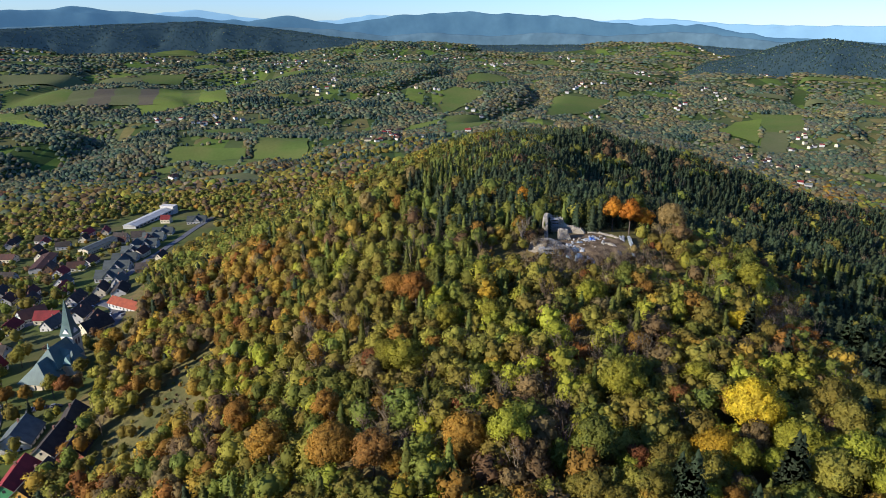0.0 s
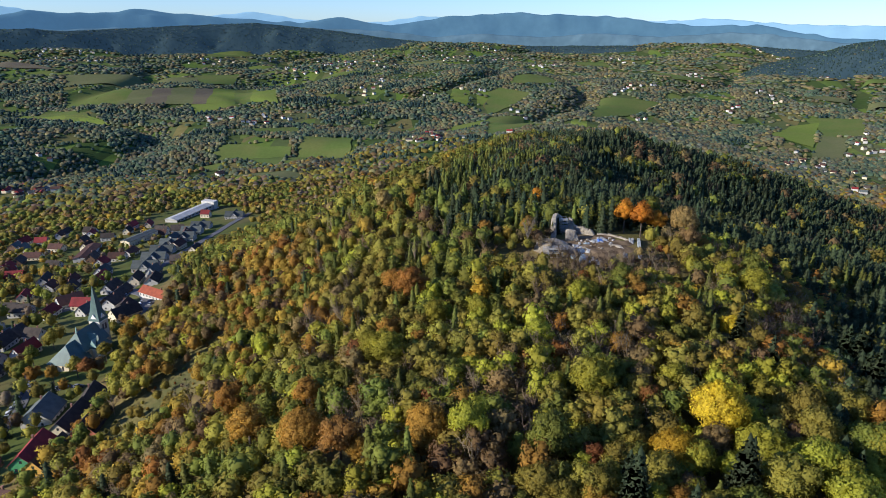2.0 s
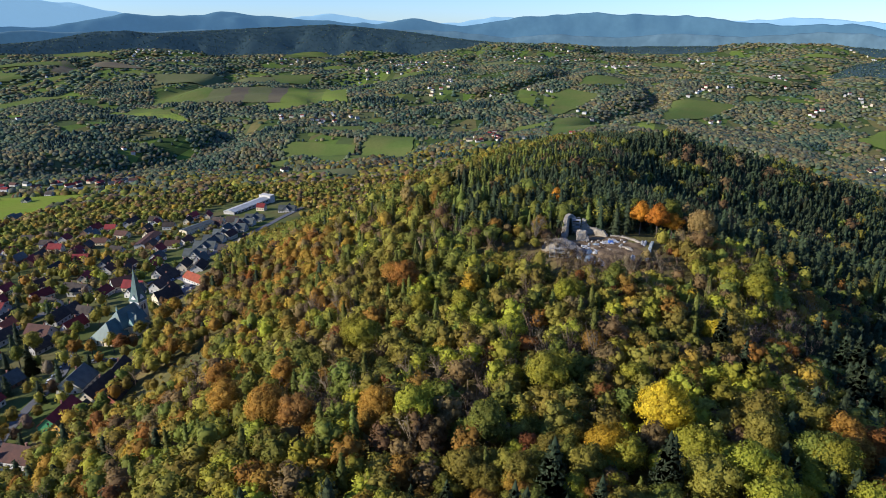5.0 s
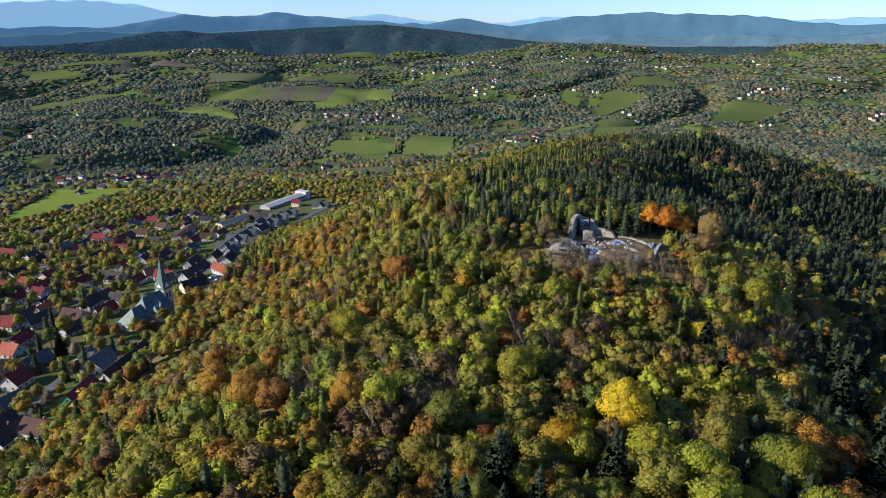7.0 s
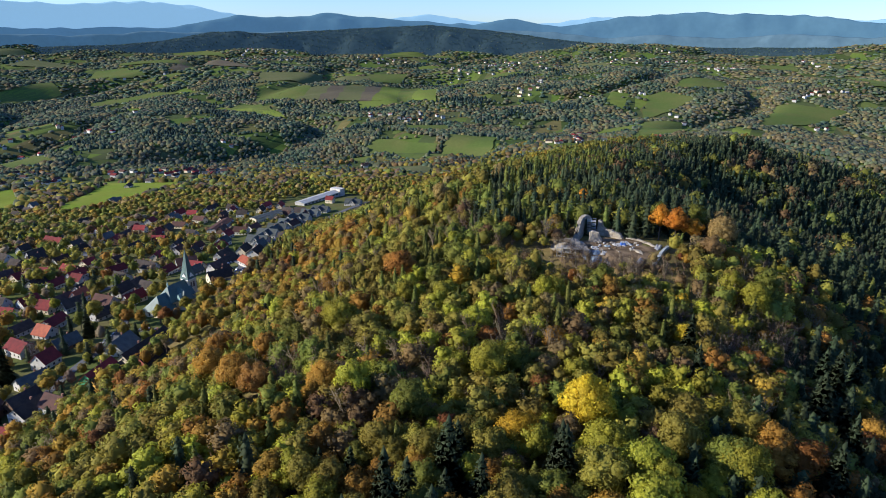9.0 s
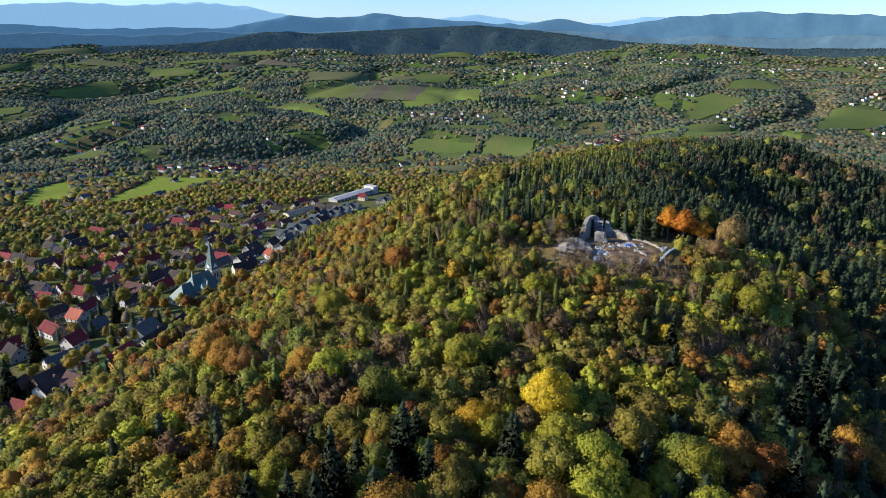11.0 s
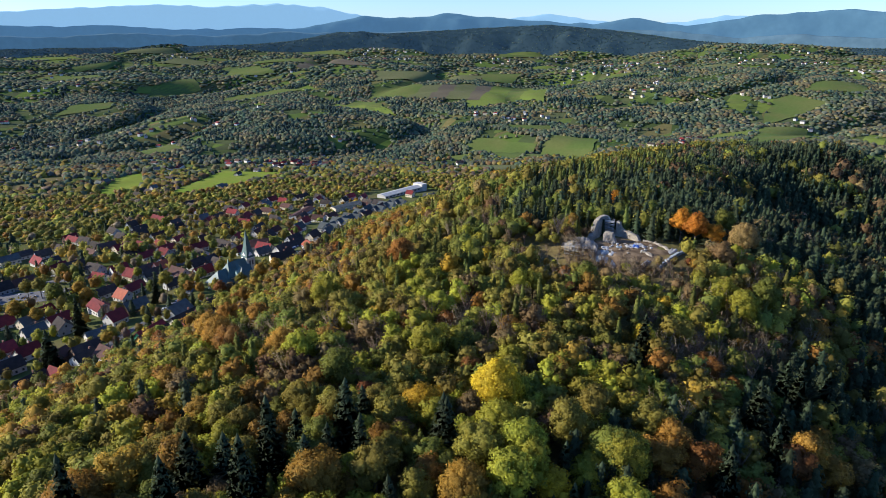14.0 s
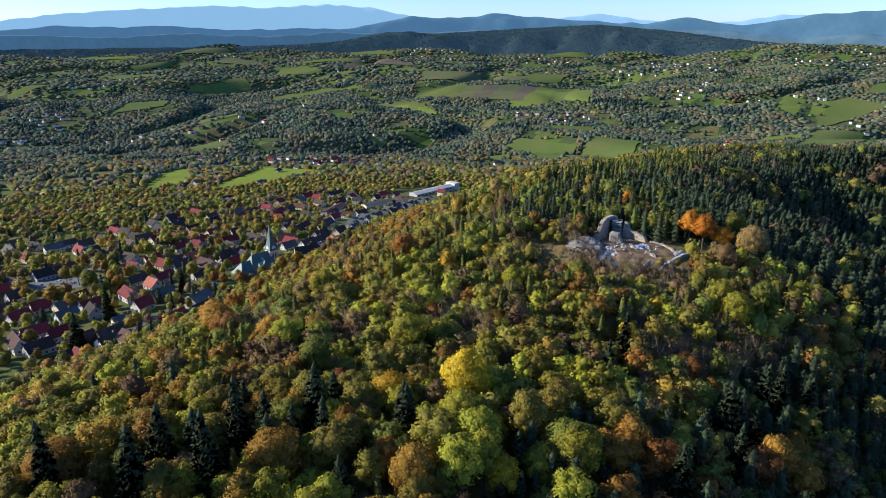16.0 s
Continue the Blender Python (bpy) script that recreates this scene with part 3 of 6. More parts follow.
def tree(x, y, kind, size, rs, where="on the wooded hill"):
    """One tree with its trunk and crown at a plan point; size: its scale."""
    if kind == "fir":
        name, cat, (tm, cm) = "fir_tree", "conifer", FIRS[rs.randint(len(FIRS))]
    elif kind == "larch":
        name, cat, (tm, cm) = "larch_tree", "conifer", LARCH[rs.randint(len(LARCH))]
    elif kind == "bare":
        name, cat, (tm, cm) = "bare_tree", "tree", BARE[rs.randint(len(BARE))]
    elif size > 1.4:
        size *= 4.6 / 7.8
        name, cat, (tm, cm) = "broadleaf_tree", "tree", GRAND[rs.randint(len(GRAND))]
    else:
        name, cat, (tm, cm) = "broadleaf_tree", "tree", BROAD[rs.randint(len(BROAD))]
    label = f"{WORDS[kind]} {name.replace('_tree', '').replace('bare', 'broadleaf')} tree {where}"
    root = thing(name, label, cat, (x, y, float(ground_height(x, y))), rs.uniform(0, 360), "trees of the hill")
    wide = size * rs.uniform(0.92, 1.08)
    root.scale = (wide, wide, size * rs.uniform(0.9, 1.1))
    t, c = new("trunk", tm), new("crown", cm)
    t.parent = c.parent = root
    if kind not in ("fir",):
        c.material_slots[0].link = "OBJECT"
        c.material_slots[0].material = LEAF_ONE[kind]
    return root


class Wood:
    """Many trees gathered into one mesh."""

    def __init__(self, name, label):
        self.name, self.label, self.v, self.f, self.n, self.m, self.a, self.count = name, label, [], [], [], [], [], 0

    def add(self, stock, x, y, z, wide, tall, turn, mat, vary):
        v, f, n = stock
        c, t = math.cos(turn), math.sin(turn)
        self.v.append(np.stack((x + (v[:, 0] * c - v[:, 1] * t) * wide, y + (v[:, 0] * t + v[:, 1] * c) * wide, z + v[:, 2] * tall), 1))
        self.n.append(np.stack((n[:, 0] * c - n[:, 1] * t, n[:, 0] * t + n[:, 1] * c, n[:, 2]), 1))
        self.f.append(f + self.count)
        self.m.append(np.full(len(f), mat))
        self.a.append(np.full(len(v), vary))
        self.count += len(v)

    def close(self):
        me = soft_mesh(self.name, np.concatenate(self.v), np.concatenate(self.f), np.concatenate(self.n), [LEAF_MANY[k] for k in LEAF], np.concatenate(self.m), np.concatenate(self.a))
        tagged(new(self.name, me), self.label, "woodland", kind="stuff")


KIND_NO = {k: i for i, k in enumerate(LEAF)}


def small_crowns(leaves, radius, height, size, number, seed, lumps, cores=True):
    """A few simpler crowns for trees that stay far off, as arrays."""
    out = []
    for k in range(number):
        rs = np.random.RandomState(seed + k)
        r, h = radius * rs.uniform(0.85, 1.15), height * rs.uniform(0.85, 1.15)
        out.append(crown(rs, leaves, r, h * 0.8, h * 0.2, lumps, size, cores, 0.75))
    return out


def small_firs(radius, height, tiers, points, number, seed, sprays=0, size=0.5):
    """Firs for the wood, as arrays: skirts of boughs, roughened with sprays where they stand near."""
    out = []
    for k in range(number):
        rs = np.random.RandomState(seed + k)
        tall = height * rs.uniform(0.85, 1.15)
        pieces = [skirts(rs, radius * (0.74 if sprays else 1.0), tall, tiers, points, 0.06)]
        if sprays:
            h = np.floor(rs.uniform(0, 1, sprays) ** 1.35 * tiers) / tiers
            a = rs.uniform(0, 6.283, sprays)
            r = radius * (1 - 0.93 * h) ** 0.62 * rs.uniform(0.6, 1.1, sprays)
            p = np.stack((np.cos(a) * r, np.sin(a) * r, tall * (0.06 + 0.94 * h) + 0.9 - 0.12 * r), 1)
            soft = unit(np.stack((np.cos(a), np.sin(a), np.full(sprays, 0.5)), 1) + rs.normal(size=(sprays, 3)) * 0.25)
            pieces.append(leaf_sprays(p, unit(soft + rs.normal(size=(sprays, 3)) * 0.45), soft, size, rs, 0.5))
        out.append(gather(pieces))
    return out


def thin_crowns(twigs, number, seed):
    """Nearly leafless trees for the wood: upright twigs and a few last leaves."""
    out = []
    for k in range(number):
        (v, f), left = bare_limbs(seed + k, 4.2, 14.5, twigs, twigs * 4)
        v = np.array(v, float)
        f = np.array([q[:3] for q in f] + [(q[0], q[2], q[3]) for q in f if len(q) == 4])
        n = unit(np.stack((v[:, 0], v[:, 1], np.full(len(v), 1.5)), 1))
        out.append(gather([(v, f, n), left]))
    return out


def domes(number, seed, tall, sides=5):
    """Small uneven rounded crowns, for woods over a kilometre off."""
    out = []
    for k in range(number):
        rs = np.random.RandomState(seed + k)
        a = np.arange(sides) * 2 * math.pi / sides
        low = np.stack((np.cos(a), np.sin(a), np.zeros(sides)), 1) * rs.uniform(0.75, 1.25, (sides, 1)) + np.array((0, 0, tall * 0.2)) * rs.uniform(0.2, 1.6, (sides, 1))
        mid = np.stack((np.cos(a + math.pi / sides), np.sin(a + math.pi / sides), np.zeros(sides)), 1) * rs.uniform(0.6, 1.05, (sides, 1)) + np.array((0, 0, tall * 0.76)) * rs.uniform(0.8, 1.15, (sides, 1))
        v = np.concatenate((low, mid, [(rs.normal() * 0.2, rs.normal() * 0.2, tall * rs.uniform(0.95, 1.12))]))
        f = np.array([(i, (i + 1) % sides, sides + i) for i in range(sides)] + [((i + 1) % sides, sides + (i + 1) % sides, sides + i) for i in range(sides)] + [(sides + i, sides + (i + 1) % sides, 2 * sides) for i in range(sides)])
        out.append((v, f, unit(unit(v - np.array((0, 0, tall * 0.3))) + np.array((0, 0, 0.55)) + rs.normal(size=v.shape) * 0.25)))
    return out


NEAR = {"broad": small_crowns(390, 4.15, 14.0, 0.42, 8, 80, 11), "fir": small_firs(3.9, 15.0, 9, 10, 4, 90, 330, 0.42), "bare": thin_crowns(60, 3, 400), "larch": [cone_of_leaves(440 + k, 460, 3.1, 15.5, 0.4) for k in range(3)]}
MID = {"broad": small_crowns(270, 3.9, 13.5, 0.5, 9, 100, 11, False), "fir": small_firs(3.8, 14.5, 8, 9, 5, 120, 150, 0.6), "bare": thin_crowns(40, 4, 420), "larch": [cone_of_leaves(450 + k, 210, 3.1, 15.5, 0.58) for k in range(3)]}
BACK = {"broad": small_crowns(90, 4.6, 14, 0.85, 7, 200, 8, False), "fir": small_firs(3.8, 13.5, 5, 7, 9, 220, 26, 1.05), "larch": [cone_of_leaves(460 + k, 60, 3.2, 15, 0.9, 4) for k in range(3)]}
BACK["bare"] = MID["bare"]
COPSE = {"broad": small_crowns(34, 4.4, 12, 1.0, 8, 500, 7, False), "fir": small_firs(3.4, 13, 4, 7, 5, 520)}
DOMES = {"broad": domes(14, 340, 1.7), "fir": small_firs(0.9, 2.1, 3, 7, 5, 360)}
FARS = {"broad": domes(14, 300, 1.6, 4), "fir": small_firs(0.9, 2.0, 2, 6, 5, 320)}


def pick(weights, u):
    total = sum(weights.values())
    for k, w in weights.items():
        u -= w / total
        if u <= 0:
            return k
    return k


PATCHES = {"olive": 61, "lime": 62, "green": 63, "gold": 64, "orange": 65, "brown": 66, "bare": 67, "larch": 68, "fir": 69, "rust": 70, "yellow": 71}


def mixture(x, y, n):
    """Which kinds grow at a plan point of the hill; n: slow noise there."""
    across = x - np.interp(y, [s[1] for s in SPINE], [s[0] for s in SPINE])
    if y > 395 + 40 * n or (y > 335 and across > 20 + 20 * n):
        if across < -70:
            return {"olive": 5.5, "larch": 2.2, "fir": 3.0, "green": 3.6, "gold": 0.6, "brown": 0.5}
        return {"fir": 9, "green": 0.15, "brown": 0.2, "bare": 0.2, "larch": 6 if across < -20 + 20 * n and 400 < y < 570 else 0.04, "olive": 0.12}
    if y > 315 and across > -75:
        return {"fir": 7, "larch": 2.2, "olive": 0.8, "green": 1.6}
    if across > 55 + 25 * n + 28 * math.exp(-((y - 285) / 32) ** 2):
        return {"fir": 12, "olive": 1.2, "green": 1.2, "orange": 0.1, "rust": 0.4, "brown": 0.8, "bare": 0.4}
    if y < 105 + 20 * n and across < 40:
        return {"fir": 0.3, "olive": 3.0, "gold": 1.8, "green": 0.8, "lime": 3.6, "brown": 0.7, "larch": 0.5}
    if across < -150 and 225 < y < 400:
        return {"olive": 2.6, "gold": 4.2, "orange": 1.0, "brown": 1.6, "green": 0.8, "lime": 0.5, "fir": 0.3}
    if across < -138:
        return {"olive": 4.2, "gold": 1.9, "orange": 0.45, "brown": 1.3, "green": 1.6, "lime": 0.4, "bare": 0.9, "fir": 0.4}
    if across < -60:
        return {"olive": 5.0, "larch": 2.0, "lime": 0.7, "orange": 0.18, "gold": 0.6, "green": 3.0, "brown": 0.4, "bare": 1.5, "rust": 0.06}
    return {"olive": 5.0, "lime": 3.4 if y < 185 else 2.2 if y < 215 else 1.2, "green": 1.6, "bare": 2.4 if n < 0.3 else 3.4, "brown": 1.5, "gold": 0.7, "orange": 0.2, "rust": 0.12, "yellow": 0.08, "larch": 1.0}


def patchy(weights, x, y):
    """Kinds gather in groups of like trees."""
    return {k: w * math.exp(1.6 * float(rolling(x, y, 62, PATCHES[k]))) for k, w in weights.items()}


MARKED_FRONT = (
    (82, 143, "yellow", 8), (67, 128, "yellow", 6.5), (88, 131, "lime", 7), (-11, 179, "lime", 6), (-18, 243, "orange", 7), (-10, 231, "orange", 6),
    (65, 187, "orange", 4), (49, 371, "amber", 5), (94, 334, "amber", 6), (102, 329, "amber", 6.2), (118, 300, "straw", 6), (-34, 164, "orange", 5),
    (-28, 140, "orange", 7), (6, 137, "orange", 7), (-11, 134, "gold", 4), (-49, 152, "orange", 6), (-65, 174, "orange", 5), (67, 155, "rust", 4),
    (-22, 184, "rust", 5), (-32, 218, "gold", 4), (37, 128, "green", 6), (17, 134, "lime", 6), (76, 164, "lime", 5), (51, 156, "lime", 6),
    (2, 208, "lime", 5), (18, 206, "lime", 5), (38, 186, "lime", 5), (107, 206, "yellow", 4), (92, 352, "green", 5), (112, 352, "green", 6),
)
MARKED_SIDE = (
    (54, 176, "green", 4), (-46, 380, "straw", 6), (-25, 371, "gold", 5), (55, 219, "lime", 5), (133, 253, "lime", 6), (62, 90, "gold", 7),
    (92, 105, "gold", 7), (127, 144, "orange", 6), (135, 149, "orange", 6), (129, 202, "orange", 5), (132, 184, "orange", 4), (156, 174, "rust", 6),
    (166, 182, "orange", 5), (102, 120, "lime", 6), (117, 136, "green", 7), (109, 148, "lime", 5), (89, 118, "olive", 6), (71, 100, "olive", 6),
    (28, 79, "gold", 6), (15, 97, "gold", 5), (-17, 135, "rust", 6), (5, 132, "gold", 4), (-17, 184, "lime", 7), (139, 272, "green", 6),
    (125, 265, "lime", 5), (110, 332, "amber", 5.4), (124, 330, "straw", 8), (41, 318, "gold", 4), (40, 300, "bare", 5), (41, 158, "lime", 4),
)
MARKED_FOOT = ((59, 222, "lime", 5), (75, 240, "green", 5), (20, 59, "gold", 7), (21, 70, "gold", 6))
MARKED_FIR = (
    (37, 76, "fir", 5), (42, 82, "fir", 5), (47, 91, "fir", 5), (42, 66, "fir", 5), (49, 98, "fir", 4), (80, 93, "fir", 4),
    (108, 201, "fir", 4), (110, 180, "fir", 4), (52, 78, "fir", 5), (57, 100, "fir", 4), (145, 184, "fir", 5), (155, 211, "fir", 5),
    (142, 146, "fir", 5), (25, 55, "fir", 5), (80, 118, "fir", 5), (54, 118, "fir", 4), (54, 111, "fir", 5), (79, 118, "fir", 5),
)
MARKED_EAST = (
    (98, 124, "lime", 6), (108, 119, "yellow", 5), (120, 135, "lime", 7), (100, 112, "lime", 6), (104, 138, "olive", 6), (107, 150, "olive", 6), (121, 155, "olive", 6), (128, 151, "orange", 6),
    (159, 181, "orange", 6), (162, 197, "gold", 5), (126, 207, "orange", 4), (137, 201, "orange", 4), (146, 190, "fir", 4.5),
    (152, 186, "fir", 4), (151, 212, "fir", 4.5), (163, 219, "fir", 4.5), (151, 170, "fir", 4), (64, 104, "fir", 4.5), (57, 92, "fir", 4.5), (113, 128, "lime", 5), (92, 132, "lime", 5),
    (124, 122, "lime", 5.5), (132, 131, "orange", 5),
)

# fields: four corners and the crop
FIELDS_A = (
    ((-1373, 2141), (-1240, 2064), (-1311, 2310), (-1469, 2455), "grass"),
    ((-1240, 2064), (-1158, 2096), (-1259, 2374), (-1311, 2310), "stubble"),
    ((-1158, 2096), (-1098, 2122), (-1208, 2415), (-1259, 2374), "plough"),
    ((-1098, 2122), (-1005, 2133), (-1149, 2481), (-1208, 2415), "stubble"),
    ((-1005, 2133), (-956, 2137), (-1114, 2570), (-1149, 2481), "plough"),
    ((-956, 2137), (-863, 2149), (-1078, 2693), (-1114, 2570), "lush"),
    ((-863, 2149), (-832, 2222), (-1020, 2753), (-1078, 2693), "grass"),
    ((-832, 2222), (-723, 2175), (-828, 2498), (-1020, 2753), "lush"),
    ((-1461, 2128), (-1373, 2141), (-1469, 2455), (-1516, 2228), "grass"),
    ((-927, 1985), (-785, 2159), (-738, 2175), (-1007, 2124), "lush"),
    ((-1616, 2376), (-1246, 2600), (-1262, 2795), (-1725, 2549), "stubble"),
)
FIELDS_B = (
    ((-1196, 2640), (-1104, 2752), (-1147, 2939), (-1309, 2823), "grass"),
    ((-1567, 3502), (-1289, 3935), (-1559, 4045), (-1734, 4004), "grass"),
    ((-419, 1258), (-313, 1463), (-333, 1596), (-464, 1611), "grass"),
    ((-658, 1485), (-420, 1263), (-471, 1523), (-651, 1537), "grass"),
    ((-620, 1653), (-488, 1658), (-533, 1779), (-645, 1719), "grass"),
    ((-1213, 1749), (-1191, 1867), (-1283, 1965), (-1344, 1950), "grass"),
    ((-481, 1051), (-234, 994), (-371, 1159), (-492, 1144), "stubble"),
    ((-766, 1084), (-751, 1122), (-869, 1276), (-886, 1246), "grass"),
    ((-135, 1597), (-36, 1762), (29, 1981), (-95, 1856), "lush"),
    ((5, 1494), (129, 1684), (118, 2039), (8, 1997), "grass"),
    ((-3, 2024), (157, 2351), (45, 2420), (-2, 2349), "grass"),
)
FIELDS_C = (
    ((310, 1984), (514, 2198), (613, 2366), (406, 2374), "grass"),
    ((848, 1982), (914, 1837), (1083, 2168), (978, 2134), "lush"),
    ((859, 1713), (918, 1677), (1056, 1939), (1000, 1988), "stubble"),
    ((997, 1972), (1108, 1943), (1220, 2177), (1099, 2218), "grass"),
    ((1254, 3120), (1513, 3349), (1692, 3621), (1457, 3611), "grass"),
    ((761, 2783), (913, 2811), (955, 3024), (820, 3426), "grass"),
    ((79, 2464), (253, 2505), (271, 2728), (104, 2607), "grass"),
    ((461, 3677), (645, 3645), (671, 4005), (483, 3810), "grass"),
    ((-662, 563), (-627, 642), (-669, 832), (-826, 814), "bright"),
    ((-2330, 1735), (-2349, 2029), (-2495, 2102), (-2431, 1820), "grass"),
    ((-2346, 2269), (-2274, 2365), (-2391, 2525), (-2514, 2468), "grass"),
)
FIELDS_D = (
    ((-2242, 2552), (-1832, 2661), (-2056, 2743), (-2498, 2923), "plough"),
    ((-2660, 3066), (-2361, 3138), (-2852, 3492), (-2913, 3315), "grass"),
    ((-1253, 958), (-1233, 1038), (-1321, 1097), (-1488, 1109), "grass"),
    ((-3009, 1510), (-3111, 2069), (-3356, 2339), (-3161, 1969), "grass"),
    ((-2146, 1236), (-2094, 1408), (-2181, 1489), (-2252, 1365), "grass"),
    ((-2395, 1713), (-2352, 2016), (-2411, 2030), (-2441, 1774), "lush"),
    ((-2451, 2240), (-2256, 2406), (-2548, 2567), (-2623, 2468), "grass"),
    ((-1414, 580), (-1266, 641), (-1507, 740), (-1528, 622), "grass"),
    ((-876, 375), (-821, 376), (-978, 434), (-1010, 426), "grass"),
    ((-779, 543), (-788, 629), (-932, 716), (-922, 662), "bright"),
    ((-1234, 933), (-1222, 1041), (-1297, 1082), (-1505, 1048), "grass"),
)
FIELDS_E = (
    ((-1481, 1883), (-1131, 1842), (-1269, 1937), (-1495, 1962), "lush"),
    ((-1433, 1935), (-1286, 1934), (-1370, 2047), (-1489, 2076), "grass"),
    ((-1163, 1014), (-1119, 1126), (-1137, 1140), (-1176, 1060), "grass"),
    ((-436, 344), (-417, 351), (-483, 395), (-498, 381), "grass"),
    ((-728, 510), (-771, 604), (-955, 744), (-927, 676), "bright"),
)


def strip_fields():
    """Pastures and strip fields scattered over the far hills, clear of the others."""
    rs = np.random.RandomState(91)
    known = [(sum(p[0] for p in q[:4]) / 4, sum(p[1] for p in q[:4]) / 4) for q in FIELDS_A + FIELDS_B + FIELDS_C + FIELDS_D + FIELDS_E]
    out = []
    for k in range(46):
        a, r = radians(rs.uniform(-72, 36)), rs.uniform(1350, 4400)
        x, y = 85 + r * math.sin(a), r * math.cos(a)
        w, d, t = rs.uniform(45, 130) * (0.5 + r / 3500), rs.uniform(14, 38) * (0.5 + r / 2200), a + rs.uniform(-0.5, 0.5)
        c, s = math.cos(t), math.sin(t)
        if all((x - p) ** 2 + (y - q) ** 2 > 300 ** 2 for p, q in known):
            known.append((x, y))
            out.append(tuple((x + u * c + v * s, y - u * s + v * c) for u, v in ((-w, -d), (w, -d), (w * rs.uniform(0.5, 1), d), (-w * rs.uniform(0.5, 1), d))) + (("grass", "grass", "lush", "stubble", "plough")[rs.randint(5)],))
    return tuple(out)


STRIPS = strip_fields()
FIELDS = STRIPS + FIELDS_A + FIELDS_B + FIELDS_C + FIELDS_D + FIELDS_E
# far settlements: centre, half width, half depth, houses
HAMLETS_A = (
    (-796, 3404, 279, 541, 52),
    (-229, 3492, 163, 500, 24),
    (1617, 3327, 111, 408, 30),
    (1918, 3203, 90, 241, 9),
    (938, 3009, 116, 248, 9),
    (864, 2330, 26, 50, 5),
    (-128, 1585, 56, 200, 20),
    (765, 1539, 85, 145, 15),
    (742, 1284, 33, 68, 3),
    (90, 2134, 54, 126, 4),
)
HAMLETS_B = (
    (-470, 1155, 80, 93, 6),
    (-2171, 1034, 59, 97, 18),
    (-2010, 842, 35, 73, 7),
    (-1646, 1062, 160, 66, 9),
    (-1033, 868, 79, 134, 12),
    (-2763, 1630, 102, 372, 8),
    (-838, 953, 59, 83, 12),
    (-742, 990, 27, 77, 5),
    (-456, 2395, 50, 101, 6),
    (-2225, 2986, 232, 222, 14),
    (-800, 966, 65, 113, 9),
)
HAMLETS = HAMLETS_A + HAMLETS_B

# houses: x, y, roof colour
VILLAGE_A = (
    (-869, 600, "g"), (-728, 580, "d"), (-733, 604, "g"), (-805, 685, "d"), (-655, 666, "g"), (-544, 520, "d"),
    (-506, 540, "d"), (-474, 483, "r"), (-442, 461, "g"), (-493, 438, "r"), (-474, 394, "d"), (-424, 413, "d"),
    (-426, 434, "d"), (-433, 375, "d"), (-399, 372, "b"), (-364, 352, "r"), (-362, 368, "r"), (-478, 330, "r"),
    (-445, 326, "d"), (-384, 324, "r"), (-353, 313, "d"), (-328, 329, "r"), (-321, 358, "r"), (-322, 404, "r"),
    (-404, 262, "r"), (-389, 264, "d"), (-358, 266, "d"), (-330, 267, "d"), (-363, 256, "r"), (-313, 276, "r"),
)
VILLAGE_B = (
    (-290, 272, "r"), (-293, 286, "d"), (-286, 294, "o"), (-254, 287, "b"), (-264, 311, "d"), (-240, 298, "r"),
    (-252, 322, "d"), (-405, 490, "r"), (-459, 570, "g"), (-450, 596, "r"), (-372, 556, "b"), (-315, 533, "b"),
    (-352, 594, "b"), (-333, 626, "d"), (-382, 651, "r"), (-367, 660, "r"), (-317, 700, "r"), (-274, 389, "d"),
    (-255, 395, "d"), (-263, 419, "d"), (-221, 395, "o"), (-219, 364, "d"), (-220, 347, "g"), (-252, 240, "o"),
    (-261, 253, "r"), (-221, 228, "g"), (-176, 225, "g"), (-156, 219, "d"), (-160, 197, "r"), (-157, 183, "r"),
)
VILLAGE_C = (
    (-150, 166, "b"), (-176, 168, "d"), (-183, 155, "b"), (-154, 142, "r"), (-161, 132, "d"), (-195, 187, "g"),
    (-231, 186, "d"), (-239, 173, "g"), (-496, 246, "d"), (-467, 252, "d"), (-446, 270, "d"), (-437, 254, "g"),
    (-358, 190, "d"), (-355, 209, "d"), (-355, 225, "b"), (-464, 326, "r"), (-275, 279, "d"), (-268, 326, "d"),
    (-479, 434, "r"), (-447, 385, "d"), (-399, 319, "d"), (-413, 319, "d"), (-396, 478, "r"), (-408, 509, "d"),
    (-523, 510, "d"), (-233, 374, "d"), (-442, 558, "g"), (-402, 553, "b"), (-357, 541, "b"), (-166, 237, "d"),
)
VILLAGE_D = (
    (-164, 162, "d"), (-225, 148, "r"), (-217, 136, "b"), (-199, 139, "d"), (-873, 613, "g"), (-710, 579, "d"),
    (-712, 603, "d"), (-790, 684, "d"), (-683, 543, "d"), (-638, 658, "g"), (-738, 777, "d"), (-743, 828, "d"),
    (-1039, 898, "g"),
)
HOUSES = VILLAGE_A + VILLAGE_B + VILLAGE_C + VILLAGE_D
STANDING_OUT = MARKED_FRONT + MARKED_SIDE + MARKED_FOOT + MARKED_FIR + MARKED_EAST
BY_CHURCH = (
    (-214, 263, "green", 4.2), (-205, 259, "gold", 4.0), (-196, 260, "gold", 3.6), (-187, 266, "olive", 4.4), (-223, 268, "olive", 4.5), (-178, 262, "rust", 4.2), (-182, 283, "olive", 4.0),
    (-176, 296, "gold", 4.4), (-178, 312, "gold", 4.6), (-226, 285, "green", 4.0), (-228, 305, "olive", 4.2), (-186, 322, "lime", 3.8),
)
